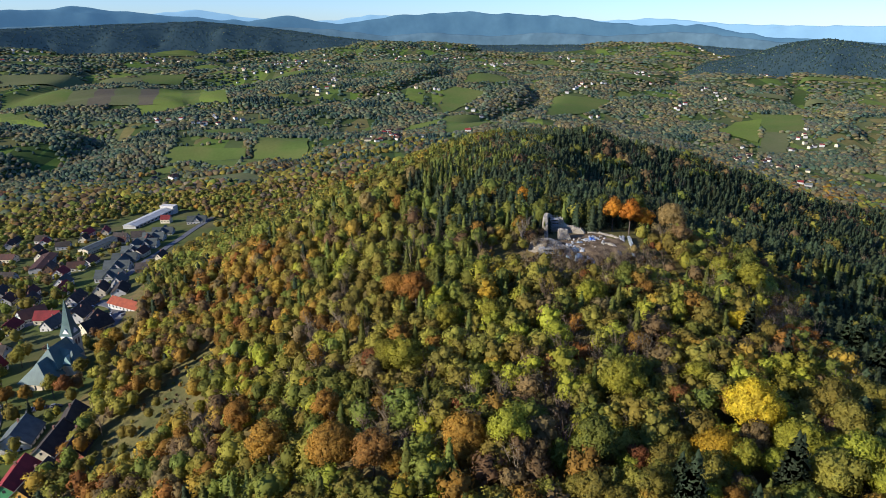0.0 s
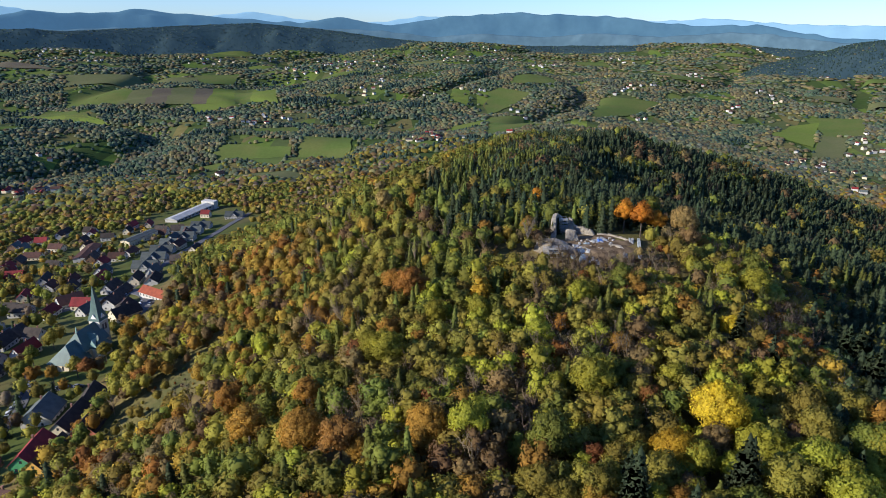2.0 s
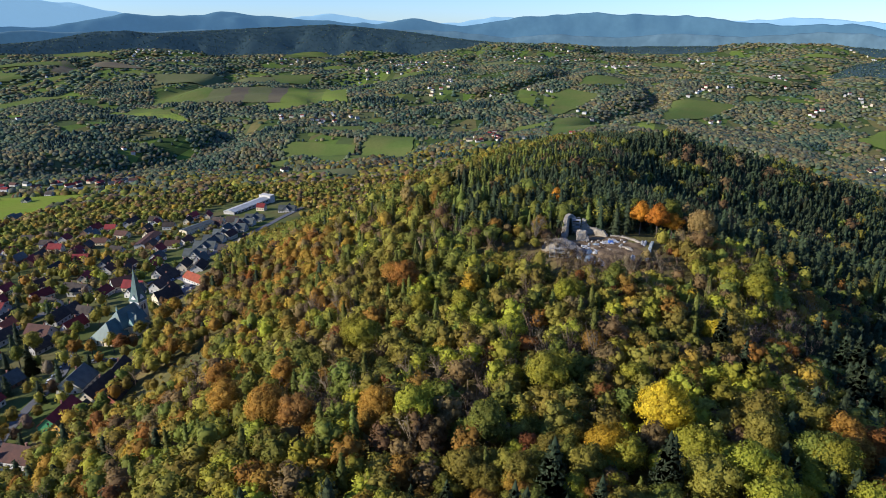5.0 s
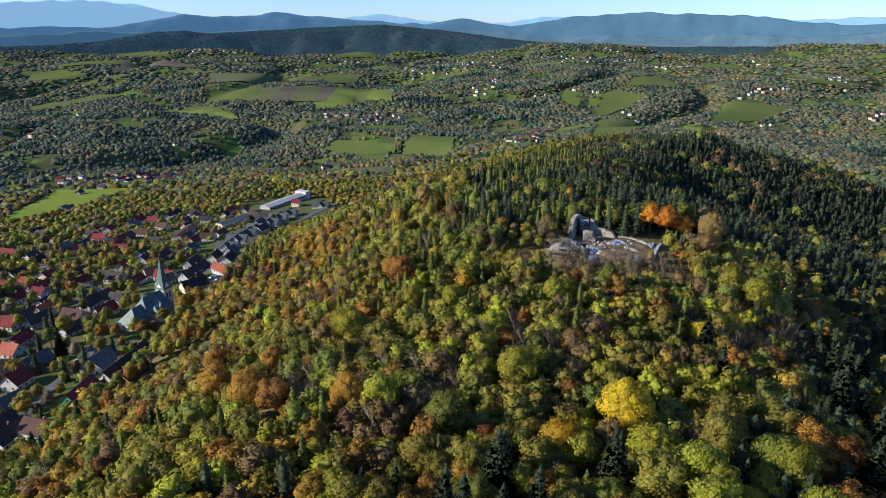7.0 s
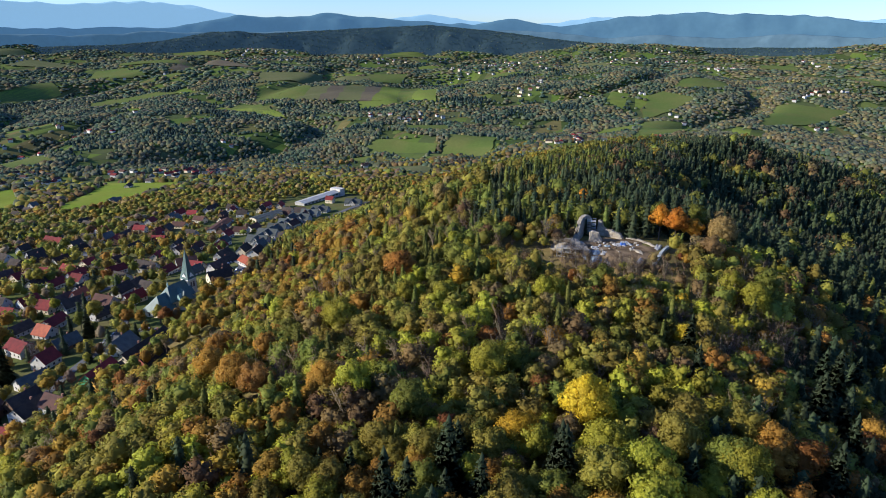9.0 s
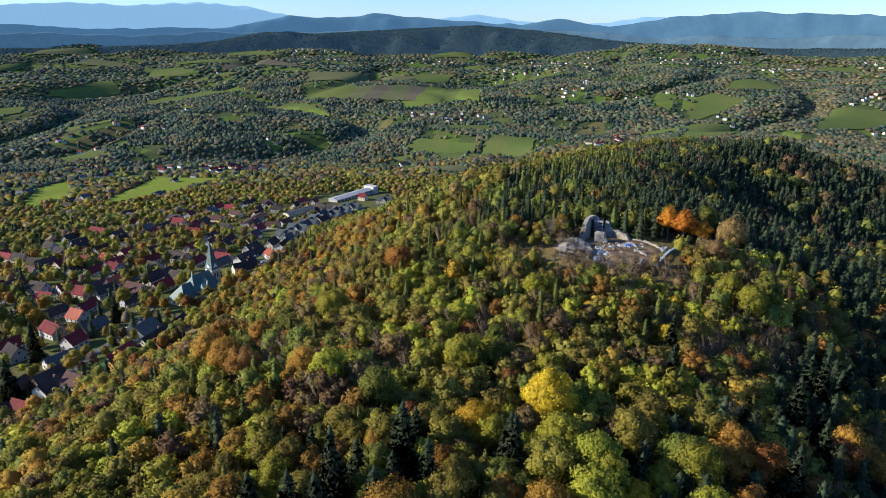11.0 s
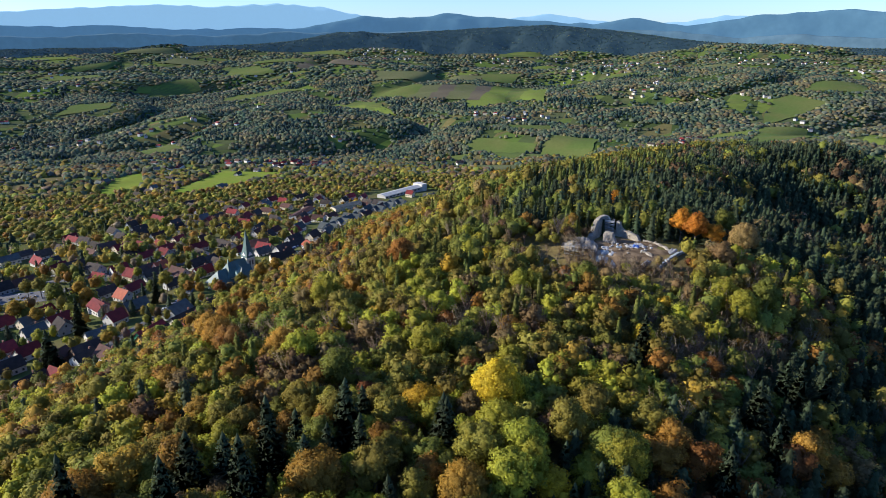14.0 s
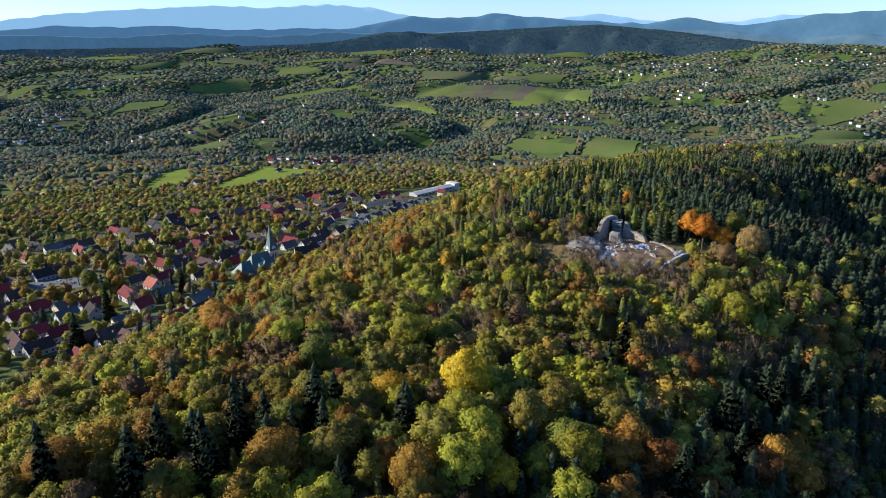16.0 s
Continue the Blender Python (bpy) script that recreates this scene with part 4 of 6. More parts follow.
IN_VILLAGE = (
    (-303, 176, "gold", 4.5), (-277, 182, "gold", 5), (-258, 185, "gold", 4.5), (-321, 211, "olive", 5), (-311, 215, "olive", 5), (-332, 243, "olive", 5),
    (-281, 226, "gold", 5), (-283, 239, "gold", 4.5), (-264, 221, "gold", 4.5), (-213, 164, "lime", 4.5), (-278, 208, "green", 6), (-281, 271, "lime", 4),
    (-235, 262, "olive", 5), (-234, 250, "green", 4), (-280, 253, "gold", 4), (-214, 187, "fir", 4.5), (-220, 243, "fir", 4), (-178, 151, "fir", 5),
    (-303, 334, "orange", 4.5), (-221, 208, "bare", 5), (-439, 411, "green", 5), (-353, 316, "olive", 5), (-173, 179, "gold", 3.5), (-210, 140, "olive", 4),
)
OPEN_GROUND = ((75, 307, 22, 18), (66, 292, 9, 5), (88, 300, 8, 9), (99, 319, 13, 10), (104, 330, 17, 11), (96.5, 306, 4.5, 13), (50, 294, 10, 8))


def plant_hill():
    rs = np.random.RandomState(77)
    taken = [(x, y, (1.0 if k == "fir" else 0.75) * r) for x, y, k, r in STANDING_OUT]
    for x, y, kind, r in STANDING_OUT:
        tree(x, y, kind, r / (3.1 if kind == "fir" else 4.6), rs)
    for x, y, kind, r in BY_CHURCH:
        tree(x, y, kind, r / 4.6, rs, "beside the church")
    for x, y, kind, r in IN_VILLAGE:
        tree(x, y, kind, r / (3.1 if kind == "fir" else 4.6), rs, "among the village houses")
    mid = Wood("hillside_wood", "mixed autumn wood covering the hillside")
    back = Wood("ridge_wood", "dark conifer and mixed wood on the back of the hill")
    step = 6.8
    nx, ny = int(830 / step), int(1120 / step)
    gx = -230 + (np.arange(nx)[None] + rs.uniform(0.2, 0.8, (ny, nx))) * step
    gy = -76 + (np.arange(ny)[:, None] + rs.uniform(0.2, 0.8, (ny, nx))) * step
    more = np.ones(gx.shape, bool)
    gx = np.concatenate((gx.ravel(), (gx + step * 0.5)[more] + rs.uniform(-2, 2, more.sum())))
    gy = np.concatenate((gy.ravel(), (gy + step * 0.5)[more] + rs.uniform(-2, 2, more.sum())))
    spine = np.interp(gy, [p[1] for p in SPINE], [p[0] for p in SPINE])
    second = np.arange(len(gx)) >= nx * ny
    gn, gz = rolling(gx, gy, 130, 17), ground_height(gx, gy)
    extra = (((gx < spine - 108) & (rs.uniform(size=len(gx)) < 0.5)) | ((gy > 22) & (gy < 180) & (gx < spine + 70)) | ((gy > 235) & (gy < 300) & (gx > 30) & (gx < 115)) | ((gx > 12) & (gx < 54) & (gy > 296) & (gy < 345)) | ((gx > spine + 48) & (gy < 330) & (gx < 90 + 0.7 * gy))) & (rs.uniform(size=len(gx)) < 0.5) | (gy > 400) & (gy < 800) & (gx > spine - 60) & (rs.uniform(size=len(gx)) < 0.7)
    good = (ridge(gx, gy) > plain(gx, gy) + 2) & (~second | extra)
    for a, b, c, d in OPEN_GROUND:
        good &= ((gx - a) / c) ** 2 + ((gy - b) / d) ** 2 > 1
    for a, b, c in taken:
        good &= (gx - a) ** 2 + (gy - b) ** 2 > c * c
    for x, y, n, z in zip(gx[good].tolist(), gy[good].tolist(), gn[good].tolist(), gz[good].tolist()):
        u, w, s = rs.uniform(), rs.uniform(), rs.uniform(0.82, 1.1)
        kind = pick(patchy(mixture(x, y, n), x, y) if not (262 < y < 292 and 38 < x < 112) else {"bare": 7, "brown": 1.2, "olive": 0.8, "lime": 0.5, "gold": 0.5}, u)
        if math.hypot(x - 75, (y - 75) * 1.0) < 61 and y > 22 and kind != "larch":
            if kind == "bare" or w < 0.95:
                tree(x, y, kind, s, rs)
            continue
        if 20 < x < 62 and 268 < y < 330:
            s *= 0.52 if x > 48 or y < 295 else 0.78
        elif 45 < x < 112 and 238 < y < 300:
            s *= 0.52 if y > 258 else 0.68
        if any(((x - a) / c) ** 2 + ((y - b) / d) ** 2 < 1 for a, b, c, d in ROUGH_GRASS):
            s *= rs.uniform(0.14, 0.3) if w < 0.85 else 0.6
        across = x - np.interp(y, [p[1] for p in SPINE], [p[0] for p in SPINE])
        if across < -118:
            s *= 0.88
        if (330 < y < 420 and across < -60 and w < 0.25) or y > 870:
            continue
        if y > 330:
            s *= 1.14 if y < 420 else 1.22
        store, stock = (mid, NEAR) if y < 235 and across > -105 else (mid, MID) if y < 385 else (back, BACK)
        if x > 90 + 0.7 * y or y < 25:
            store, stock = back, BACK
        if x > 190 + 0.7 * y or y > 810:
            stock, s = DOMES, s * 5.5
        if kind == "fir" and stock is BACK:
            s *= 0.92
        shape = kind if kind in ("fir", "larch", "bare") else "broad"
        choice = stock.get(shape, stock["broad"])
        sx = s * (1.1 if shape == "broad" else 1.05)
        if 45 < x < 108 and 238 < y < 292:
            sx *= 1.25
        store.add(choice[rs.randint(len(choice))], x, y, z - 0.5, sx, s * (0.92 + 0.2 * w), u * 40, KIND_NO[kind], rs.uniform())
    for k in range(190):
        a, q = rs.uniform(-2.9, 0.25), rs.uniform(0.93, 1.5)
        x, y = 75 + 24 * q * math.cos(a), 305 + 21 * q * math.sin(a)
        if x > 86 and y > 291:
            continue
        kind = ("bare", "bare", "brown", "bare", "bare", "straw")[rs.randint(6)]
        stock = MID["bare" if kind == "bare" else "broad"]
        s = rs.uniform(0.22, 0.42) * (1.5 if kind == "bare" else 0.7)
        mid.add(stock[rs.randint(len(stock))], x, y, float(ground_height(x, y)) - 0.5, s * 1.3, s, k, KIND_NO[kind], rs.uniform())
    mid.close()
    back.close()


def plant_far():
    """Woods of the valley and the hills beyond, thinning where the fields and houses lie."""
    rs = np.random.RandomState(5)
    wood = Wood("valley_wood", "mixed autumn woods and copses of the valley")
    for r0, r1, step, size in ((150, 1000, 8.4, 4.2), (1000, 1900, 9.4, 4.9), (1900, 3000, 12.4, 6.3), (3000, 4560, 22.5, 10.5)):
        px, py = [], []
        for r in np.arange(r0 + step / 2, r1, step):
            arc = step / r
            a = np.arange(radians(-73), radians(39), arc)
            a, rr = a + rs.uniform(-0.45, 0.45, len(a)) * arc, r + rs.uniform(-0.45, 0.45, len(a)) * step
            px.append(85 + rr * np.sin(a))
            py.append(rr * np.cos(a))
        px, py = np.concatenate(px), np.concatenate(py)
        n = rolling(px, py, 420, 41) + 0.45 * rolling(px, py, 150, 42)
        good = (py > 90) & (ridge(px, py) < plain(px, py) + 2) & (rs.uniform(size=len(px)) < wooded(px, py, n)) & ~in_field(px, py)
        az = np.degrees(np.arctan2(px - 85, py))
        good &= ~((az > -1) & (az < 15) & (np.hypot(px - 85, py) < 1050))
        for x, y in FAR_HOUSES:
            k = 1 - 16 / math.hypot(x - 85, y)
            good &= (px - 85 - (x - 85) * k) ** 2 + (py - y * k) ** 2 > (15 + size) ** 2
        good &= (px + 322) ** 2 + (py - 213) ** 2 > 26 ** 2
        good &= ((px + 199) / 24) ** 2 + ((py - 282) / 27) ** 2 > 1
        good &= ~((px > -305) & (px < -240) & (py > 440) & (py < 700)) & ((px + 335) ** 2 + (py - 700) ** 2 > 60 ** 2) & ~((px > -262) & (px < -190) & (py > 340) & (py < 425))
        for h in HOUSES:
            good &= (px - h[0]) ** 2 + (py - h[1]) ** 2 > (6.8 + size) ** 2
        px, py = px[good], py[good]
        gm, gz = rolling(px, py, 260, 55) + 0.3 * rolling(px, py, 90, 56), ground_height(px, py)
        warm, cool = np.exp(1.5 * rolling(px, py, 190, 57)), np.exp(1.5 * rolling(px, py, 230, 58))
        for x, y, m, z, wm, cl in zip(px.tolist(), py.tolist(), gm.tolist(), gz.tolist(), warm.tolist(), cool.tolist()):
            u, s = rs.uniform(), rs.uniform(0.65, 1.2)
            if x > 60:
                m -= 0.4
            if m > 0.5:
                kinds = {"far_hazy_fir": 7, "far_hazy_olive": 1}
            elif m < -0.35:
                kinds = {"far_hazy_brown": 5, "far_hazy_gold": 2.2, "far_hazy_olive": 3, "far_hazy_bare": 2}
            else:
                kinds = {"far_hazy_olive": 5, "far_hazy_green": 4, "far_hazy_brown": 1.2, "far_hazy_gold": 0.4, "far_hazy_bare": 0.8, "far_hazy_fir": 1.2}
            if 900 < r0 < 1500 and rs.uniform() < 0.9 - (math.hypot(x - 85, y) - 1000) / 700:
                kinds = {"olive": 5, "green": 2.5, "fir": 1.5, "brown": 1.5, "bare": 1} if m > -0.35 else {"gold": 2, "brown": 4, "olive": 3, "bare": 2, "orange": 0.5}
            if r0 < 500 and x < -60:
                kinds = {"olive": 5, "green": 3, "gold": 1.0, "brown": 1.2, "lime": 0.5, "fir": 1.2, "bare": 0.6} if y < 480 else {"olive": 6, "green": 3.0, "straw": 0.4, "gold": 1.0, "brown": 1.4, "larch": 1.0, "bare": 0.8}
            if x > 120 and y < 1000:
                kinds = {"fir": 6, "olive": 0.5, "green": 0.8, "brown": 0.4}
            kinds = {q: w * (wm if q.endswith(("brown", "gold", "straw", "orange")) else cl if q.endswith(("green", "fir", "bare")) else 1) for q, w in kinds.items()}
            kind = pick(kinds, rs.uniform())
            shape = "fir" if kind.endswith("fir") else "broad"
            stock = FARS if r0 > 1500 else DOMES if r0 > 500 else COPSE if y > 480 or x < -480 else MID if x > -260 and y < 330 else BACK
            far = stock is FARS or stock is DOMES
            k = s * (size * 1.3 if far else 0.85 if y < 420 and x > -480 else 1.15 if y > 640 or x < -480 else 0.8)
            wood.add(stock[shape][rs.randint(len(stock[shape]))], x, y, z - 0.6, k, s * rs.uniform(4.2, 5.8) if far else k * 0.7 if stock is COPSE else k, u * 40, KIND_NO[kind], rs.uniform())
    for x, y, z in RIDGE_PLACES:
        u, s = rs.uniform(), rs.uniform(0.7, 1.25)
        kind = pick({"far_hazy_fir": 9, "far_hazy_green": 1, "far_hazy_olive": 0.5, "far_hazy_brown": 0.2}, u)
        stock = FARS["fir" if kind == "far_hazy_fir" else "broad"]
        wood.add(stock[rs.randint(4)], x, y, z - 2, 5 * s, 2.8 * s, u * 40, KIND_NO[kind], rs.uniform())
    wood.close()


def wooded(x, y, n):
    """How densely trees stand at plan points outside the hill."""
    n = n + 0.55 * ravine(x, y) + 0.06
    hedge = np.abs((x * 0.9 + y * 0.43 + 40 * rolling(x, y, 500, 44)) % 150 - 75) < 7
    hedge |= np.abs((y * 0.9 - x * 0.43 + 40 * rolling(x, y, 500, 45)) % 210 - 105) < 7
    out = np.maximum(np.clip(1.6 + 6.0 * n, 0.04, 1.0), np.where(hedge, 0.6, 0.0))
    out = np.where((x > 150) & (y < 1000), 1.0, out)
    out = np.where((x > -760) & (x < -100) & (y < 900), np.maximum(np.where((y > 560) | (x < -500), 1.0, 0.6) + 0.75 * n, 0.5), out)
    return np.where((x > -430) & (x < -120) & (y < 640), 0.6 + 0.3 * n, out)


def in_field(x, y):
    """True where a plan point lies on a field."""
    hit = np.zeros(np.shape(x), bool)
    for *corners, _ in FIELDS:
        inside = np.zeros(np.shape(x), bool)
        for (x0, y0), (x1, y1) in zip(corners, corners[1:] + corners[:1]):
            if y0 != y1:
                inside ^= ((y0 > y) != (y1 > y)) & (x < (x1 - x0) * (y - y0) / (y1 - y0) + x0)
        hit |= inside
    return hit


GRASS = surface("field_grass", (0.088, 0.125, 0.032), (0.108, 0.125, 0.038), scale=0.012, rough=1.0, spread=0.2, fine=0.15)
BRIGHT = surface("mown_meadow", (0.15, 0.215, 0.024), (0.175, 0.21, 0.032), scale=0.012, rough=1.0, spread=0.2, fine=0.15)
STUBBLE = surface("stubble_field", (0.12, 0.125, 0.055), (0.105, 0.118, 0.048), scale=0.012, rough=1.0, spread=0.2, fine=0.15)


LUSH = surface("lush_pasture", (0.12, 0.165, 0.032), (0.13, 0.16, 0.038), scale=0.012, rough=1.0, spread=0.2, fine=0.15)
PLOUGH = surface("ploughed_field", (0.105, 0.088, 0.062), (0.12, 0.105, 0.066), scale=0.012, rough=1.0, spread=0.2, fine=0.15)
CROP = {"grass": (GRASS, "green pasture among the woods"), "bright": (BRIGHT, "bright green mown meadow by the village"), "stubble": (STUBBLE, "pale stubble field on open land"),
        "lush": (LUSH, "lush yellow-green crop field"), "plough": (PLOUGH, "brown ploughed strip field")}


def field(a, b, c, d, crop):
    """A field draped on the land between four corners."""
    a, b, c, d = (np.array(p, float) for p in (a, b, c, d))
    nx = int(max(5, np.linalg.norm(b - a) / 14))
    ny = int(max(5, np.linalg.norm(d - a) / 14))
    u, v = np.meshgrid(np.linspace(0, 1, nx), np.linspace(0, 1, ny))
    u, v = u[..., None], v[..., None]
    p = (a * (1 - u) + b * u) * (1 - v) + (d * (1 - u) + c * u) * v
    x, y = p[..., 0], p[..., 1]
    x, y = x + 5 * rolling(x, y, 120, 71), y + 5 * rolling(x, y, 120, 72)
    z = ground_height(x, y) + 0.5 + np.hypot(x, y) * 0.0009
    vs = np.stack((x.ravel(), y.ravel(), z.ravel()), 1)
    fs = [(j * nx + i, j * nx + i + 1, (j + 1) * nx + i + 1, (j + 1) * nx + i) for j in range(ny - 1) for i in range(nx - 1)]
    me = mesh_of("field", vs, fs, [CROP[crop][0]], smooth=True)
    tagged(new("field", me), CROP[crop][1], "field", kind="structure")


ROOF = {"r": surface("red_sheet_roof", (0.20, 0.03, 0.03), (0.14, 0.025, 0.025), scale=0.4, rough=0.8, per_object=0.3), "o": surface("orange_tile_roof", (0.33, 0.085, 0.04), (0.25, 0.065, 0.035), scale=0.4, rough=0.7, per_object=0.2),
        "d": surface("dark_roof", (0.04, 0.034, 0.03), (0.062, 0.05, 0.042), scale=0.4, rough=0.9, per_object=0.3), "g": surface("grey_roof", (0.088, 0.10, 0.094), (0.066, 0.076, 0.072), scale=0.4, rough=0.8, per_object=0.25),
        "b": surface("brown_roof", (0.085, 0.042, 0.032), (0.06, 0.034, 0.028), scale=0.4, rough=0.85, per_object=0.3)}
for cover in ROOF.values():
    cover.node_tree.nodes["Principled BSDF"].inputs["Specular IOR Level"].default_value = 0.15
WALLS = [surface("render_white", (0.55, 0.53, 0.48), (0.45, 0.43, 0.39), scale=0.5, rough=0.9, spread=0.08), surface("render_cream", (0.62, 0.54, 0.38), (0.52, 0.45, 0.32), scale=0.5, rough=0.9, spread=0.08),
         surface("render_grey", (0.42, 0.41, 0.38), (0.34, 0.33, 0.31), scale=0.5, rough=0.9, spread=0.08), surface("timber_brown", (0.16, 0.09, 0.05), (0.11, 0.065, 0.04), scale=0.8, rough=0.9, spread=0.15)]
GLASS = surface("window_glass", (0.03, 0.035, 0.045), (0.05, 0.055, 0.06), scale=0.3, rough=0.12, spread=0.1)
CHIMNEY = surface("chimney_brick", (0.28, 0.14, 0.09), (0.2, 0.1, 0.07), scale=1.0, rough=0.95)
ROOF_WORD = {"r": "red sheet", "o": "orange tile", "d": "dark", "g": "grey", "b": "brown"}
WALLS += [surface("render_salmon", (0.5, 0.17, 0.11), (0.42, 0.14, 0.09), scale=0.5, rough=0.9, spread=0.08), surface("render_green", (0.07, 0.32, 0.13), (0.06, 0.26, 0.11), scale=0.5, rough=0.9, spread=0.08), surface("render_yellow", (0.62, 0.36, 0.06), (0.52, 0.3, 0.05), scale=0.5, rough=0.9, spread=0.08)]
WALL_WORD = ("white rendered", "cream rendered", "grey rendered", "brown timber", "salmon painted", "green painted", "yellow painted")


def house(x, y, colour, turn, length, width, eaves, rise, wall, chimney=True):
    """A gabled house: walls, two roof slopes with overhang, windows, door and chimney. The ridge runs along its length."""
    z = float(min(ground_height(x + a, y + b) for a in (-4, 4) for b in (-4, 4)))
    root = thing("house", f"{WALL_WORD[wall]} house with a {ROOF_WORD[colour]} gabled roof", "house", (x, y, z), turn, "houses of the village")
    l, w = length / 2, width / 2
    bm = bmesh.new()
    solid(bm, [(-l, -w, -2), (l, -w, -2), (l, w, -2), (-l, w, -2), (-l, -w, eaves), (l, -w, eaves), (l, w, eaves), (-l, w, eaves), (-l, 0, eaves + rise), (l, 0, eaves + rise)],
          [(0, 1, 5, 4), (2, 3, 7, 6), (1, 2, 6, 9, 5), (3, 0, 4, 8, 7), (4, 5, 9, 8), (6, 7, 8, 9)])
    body = part("wall", bm, WALLS[wall], root)
    bm = bmesh.new()
    o, e, th = 0.6, 0.5, 0.22
    k = rise / w
    for sgn in (-1, 1):
        pts = [(-l - e, 0, eaves + rise + 0.05), (l + e, 0, eaves + rise + 0.05), (l + e, sgn * (w + o), eaves - k * o + 0.05), (-l - e, sgn * (w + o), eaves - k * o + 0.05)]
        pts += [(p[0], p[1], p[2] + th) for p in pts]
        solid(bm, pts, [(0, 1, 2, 3), (4, 7, 6, 5), (0, 4, 5, 1), (1, 5, 6, 2), (2, 6, 7, 3), (3, 7, 4, 0)])
    bmesh.ops.recalc_face_normals(bm, faces=bm.faces)
    cover = part("roof", bm, ROOF[colour], root)
    n = max(2, int(length / 3.2))
    for sgn in (-1, 1):
        for i in range(n):
            px = -l + (i + 0.5) * length / n
            bm = bmesh.new()
            box(bm, px - 0.55, sgn * w - 0.06, eaves * 0.38, px + 0.55, sgn * w + 0.06, eaves * 0.38 + 1.3)
            part("window", bm, GLASS, body)
    for sgn in (-1, 1):
        for py, pz in ((-w * 0.45, eaves * 0.38), (w * 0.45, eaves * 0.38), (0, eaves + rise * 0.22)):
            bm = bmesh.new()
            box(bm, sgn * l - 0.06, py - 0.5, pz, sgn * l + 0.06, py + 0.5, pz + 1.25)
            part("window", bm, GLASS, body)
    if chimney:
        bm = bmesh.new()
        box(bm, l * 0.3, w * 0.1, eaves + rise * 0.5, l * 0.3 + 0.7, w * 0.1 + 0.7, eaves + rise + 0.9)
        box(bm, l * 0.3 - 0.08, w * 0.1 - 0.08, eaves + rise + 0.9, l * 0.3 + 0.78, w * 0.1 + 0.78, eaves + rise + 1.05)
        part("chimney", bm, CHIMNEY, cover)
    return root


# houses told apart: x, y, roof, turn, length, width, eaves, rise, wall
KNOWN = (
    (-178, 228, "g", 100, 15, 13, 4.5, 5.2, 0), (-158, 219, "d", 95, 20, 10, 3.6, 4.6, 1), (-145.5, 215, "d", 99, 18, 10, 3.6, 4.8, 4), (-160, 236, "d", 105, 15, 9, 4.0, 4.6, 2),
    (-158.7, 196, "r", 99, 18, 10, 4.0, 4.6, 5), (-148, 191, "d", 90, 18, 10, 4.0, 4.8, 6), (-208, 385, "o", -26, 27, 9, 4.0, 3.2, 0), (-275, 388, "b", 52, 16, 12, 5.2, 4.6, 0),
    (-212, 352, "d", 60, 17, 11, 4.4, 4.6, 1), (-247, 399, "d", 92, 30, 9, 3.4, 3.8, 3), (-355, 530, "b", 105, 42, 12, 6.5, 1.6, 2), (-336, 587, "g", 77, 40, 11, 7.0, 1.6, 1),
)


def infill():
    """Further houses between those that stand out."""
    rs = np.random.RandomState(29)
    out = [h for h in HOUSES if all((h[0] - q[0]) ** 2 + (h[1] - q[1]) ** 2 > (5 + q[4] / 2) ** 2 for q in KNOWN)] + [q[:3] for q in KNOWN]
    for k in range(900):
        x, y = rs.uniform(-470, -205), rs.uniform(125, 640)
        if math.hypot(x + 322, y - 213) < 34 or abs(x + 200) < 34 and abs(y - 290) < 48 or x > -150 - 0.22 * y + 20 and y > 300:
            continue
        if all((x - h[0]) ** 2 + (y - h[1]) ** 2 > 15.5 ** 2 for h in out):
            out.append((x, y, "rrdddbbg"[rs.randint(8)]))
        if len(out) > len(HOUSES) + 85:
            break
    return tuple(out)


HOUSES = tuple(h for h in infill() if math.hypot(h[0] + 322, h[1] - 213) > 24)


def village():
    rs = np.random.RandomState(9)
    for q in KNOWN:
        house(*q)
    for i, (x, y, colour) in enumerate(HOUSES):
        if any(x == q[0] and y == q[1] for q in KNOWN):
            continue
        turn = (90 if i % 3 else 0) + rs.uniform(-12, 12) + (8 if y > 400 else 0)
        wall = (0, 0, 1, 2, 0, 3)[rs.randint(6)]
        house(x, y, colour, turn, rs.uniform(10.5, 16), rs.uniform(7.8, 10.5), rs.uniform(3.6, 5.6), rs.uniform(3.4, 4.8), wall)




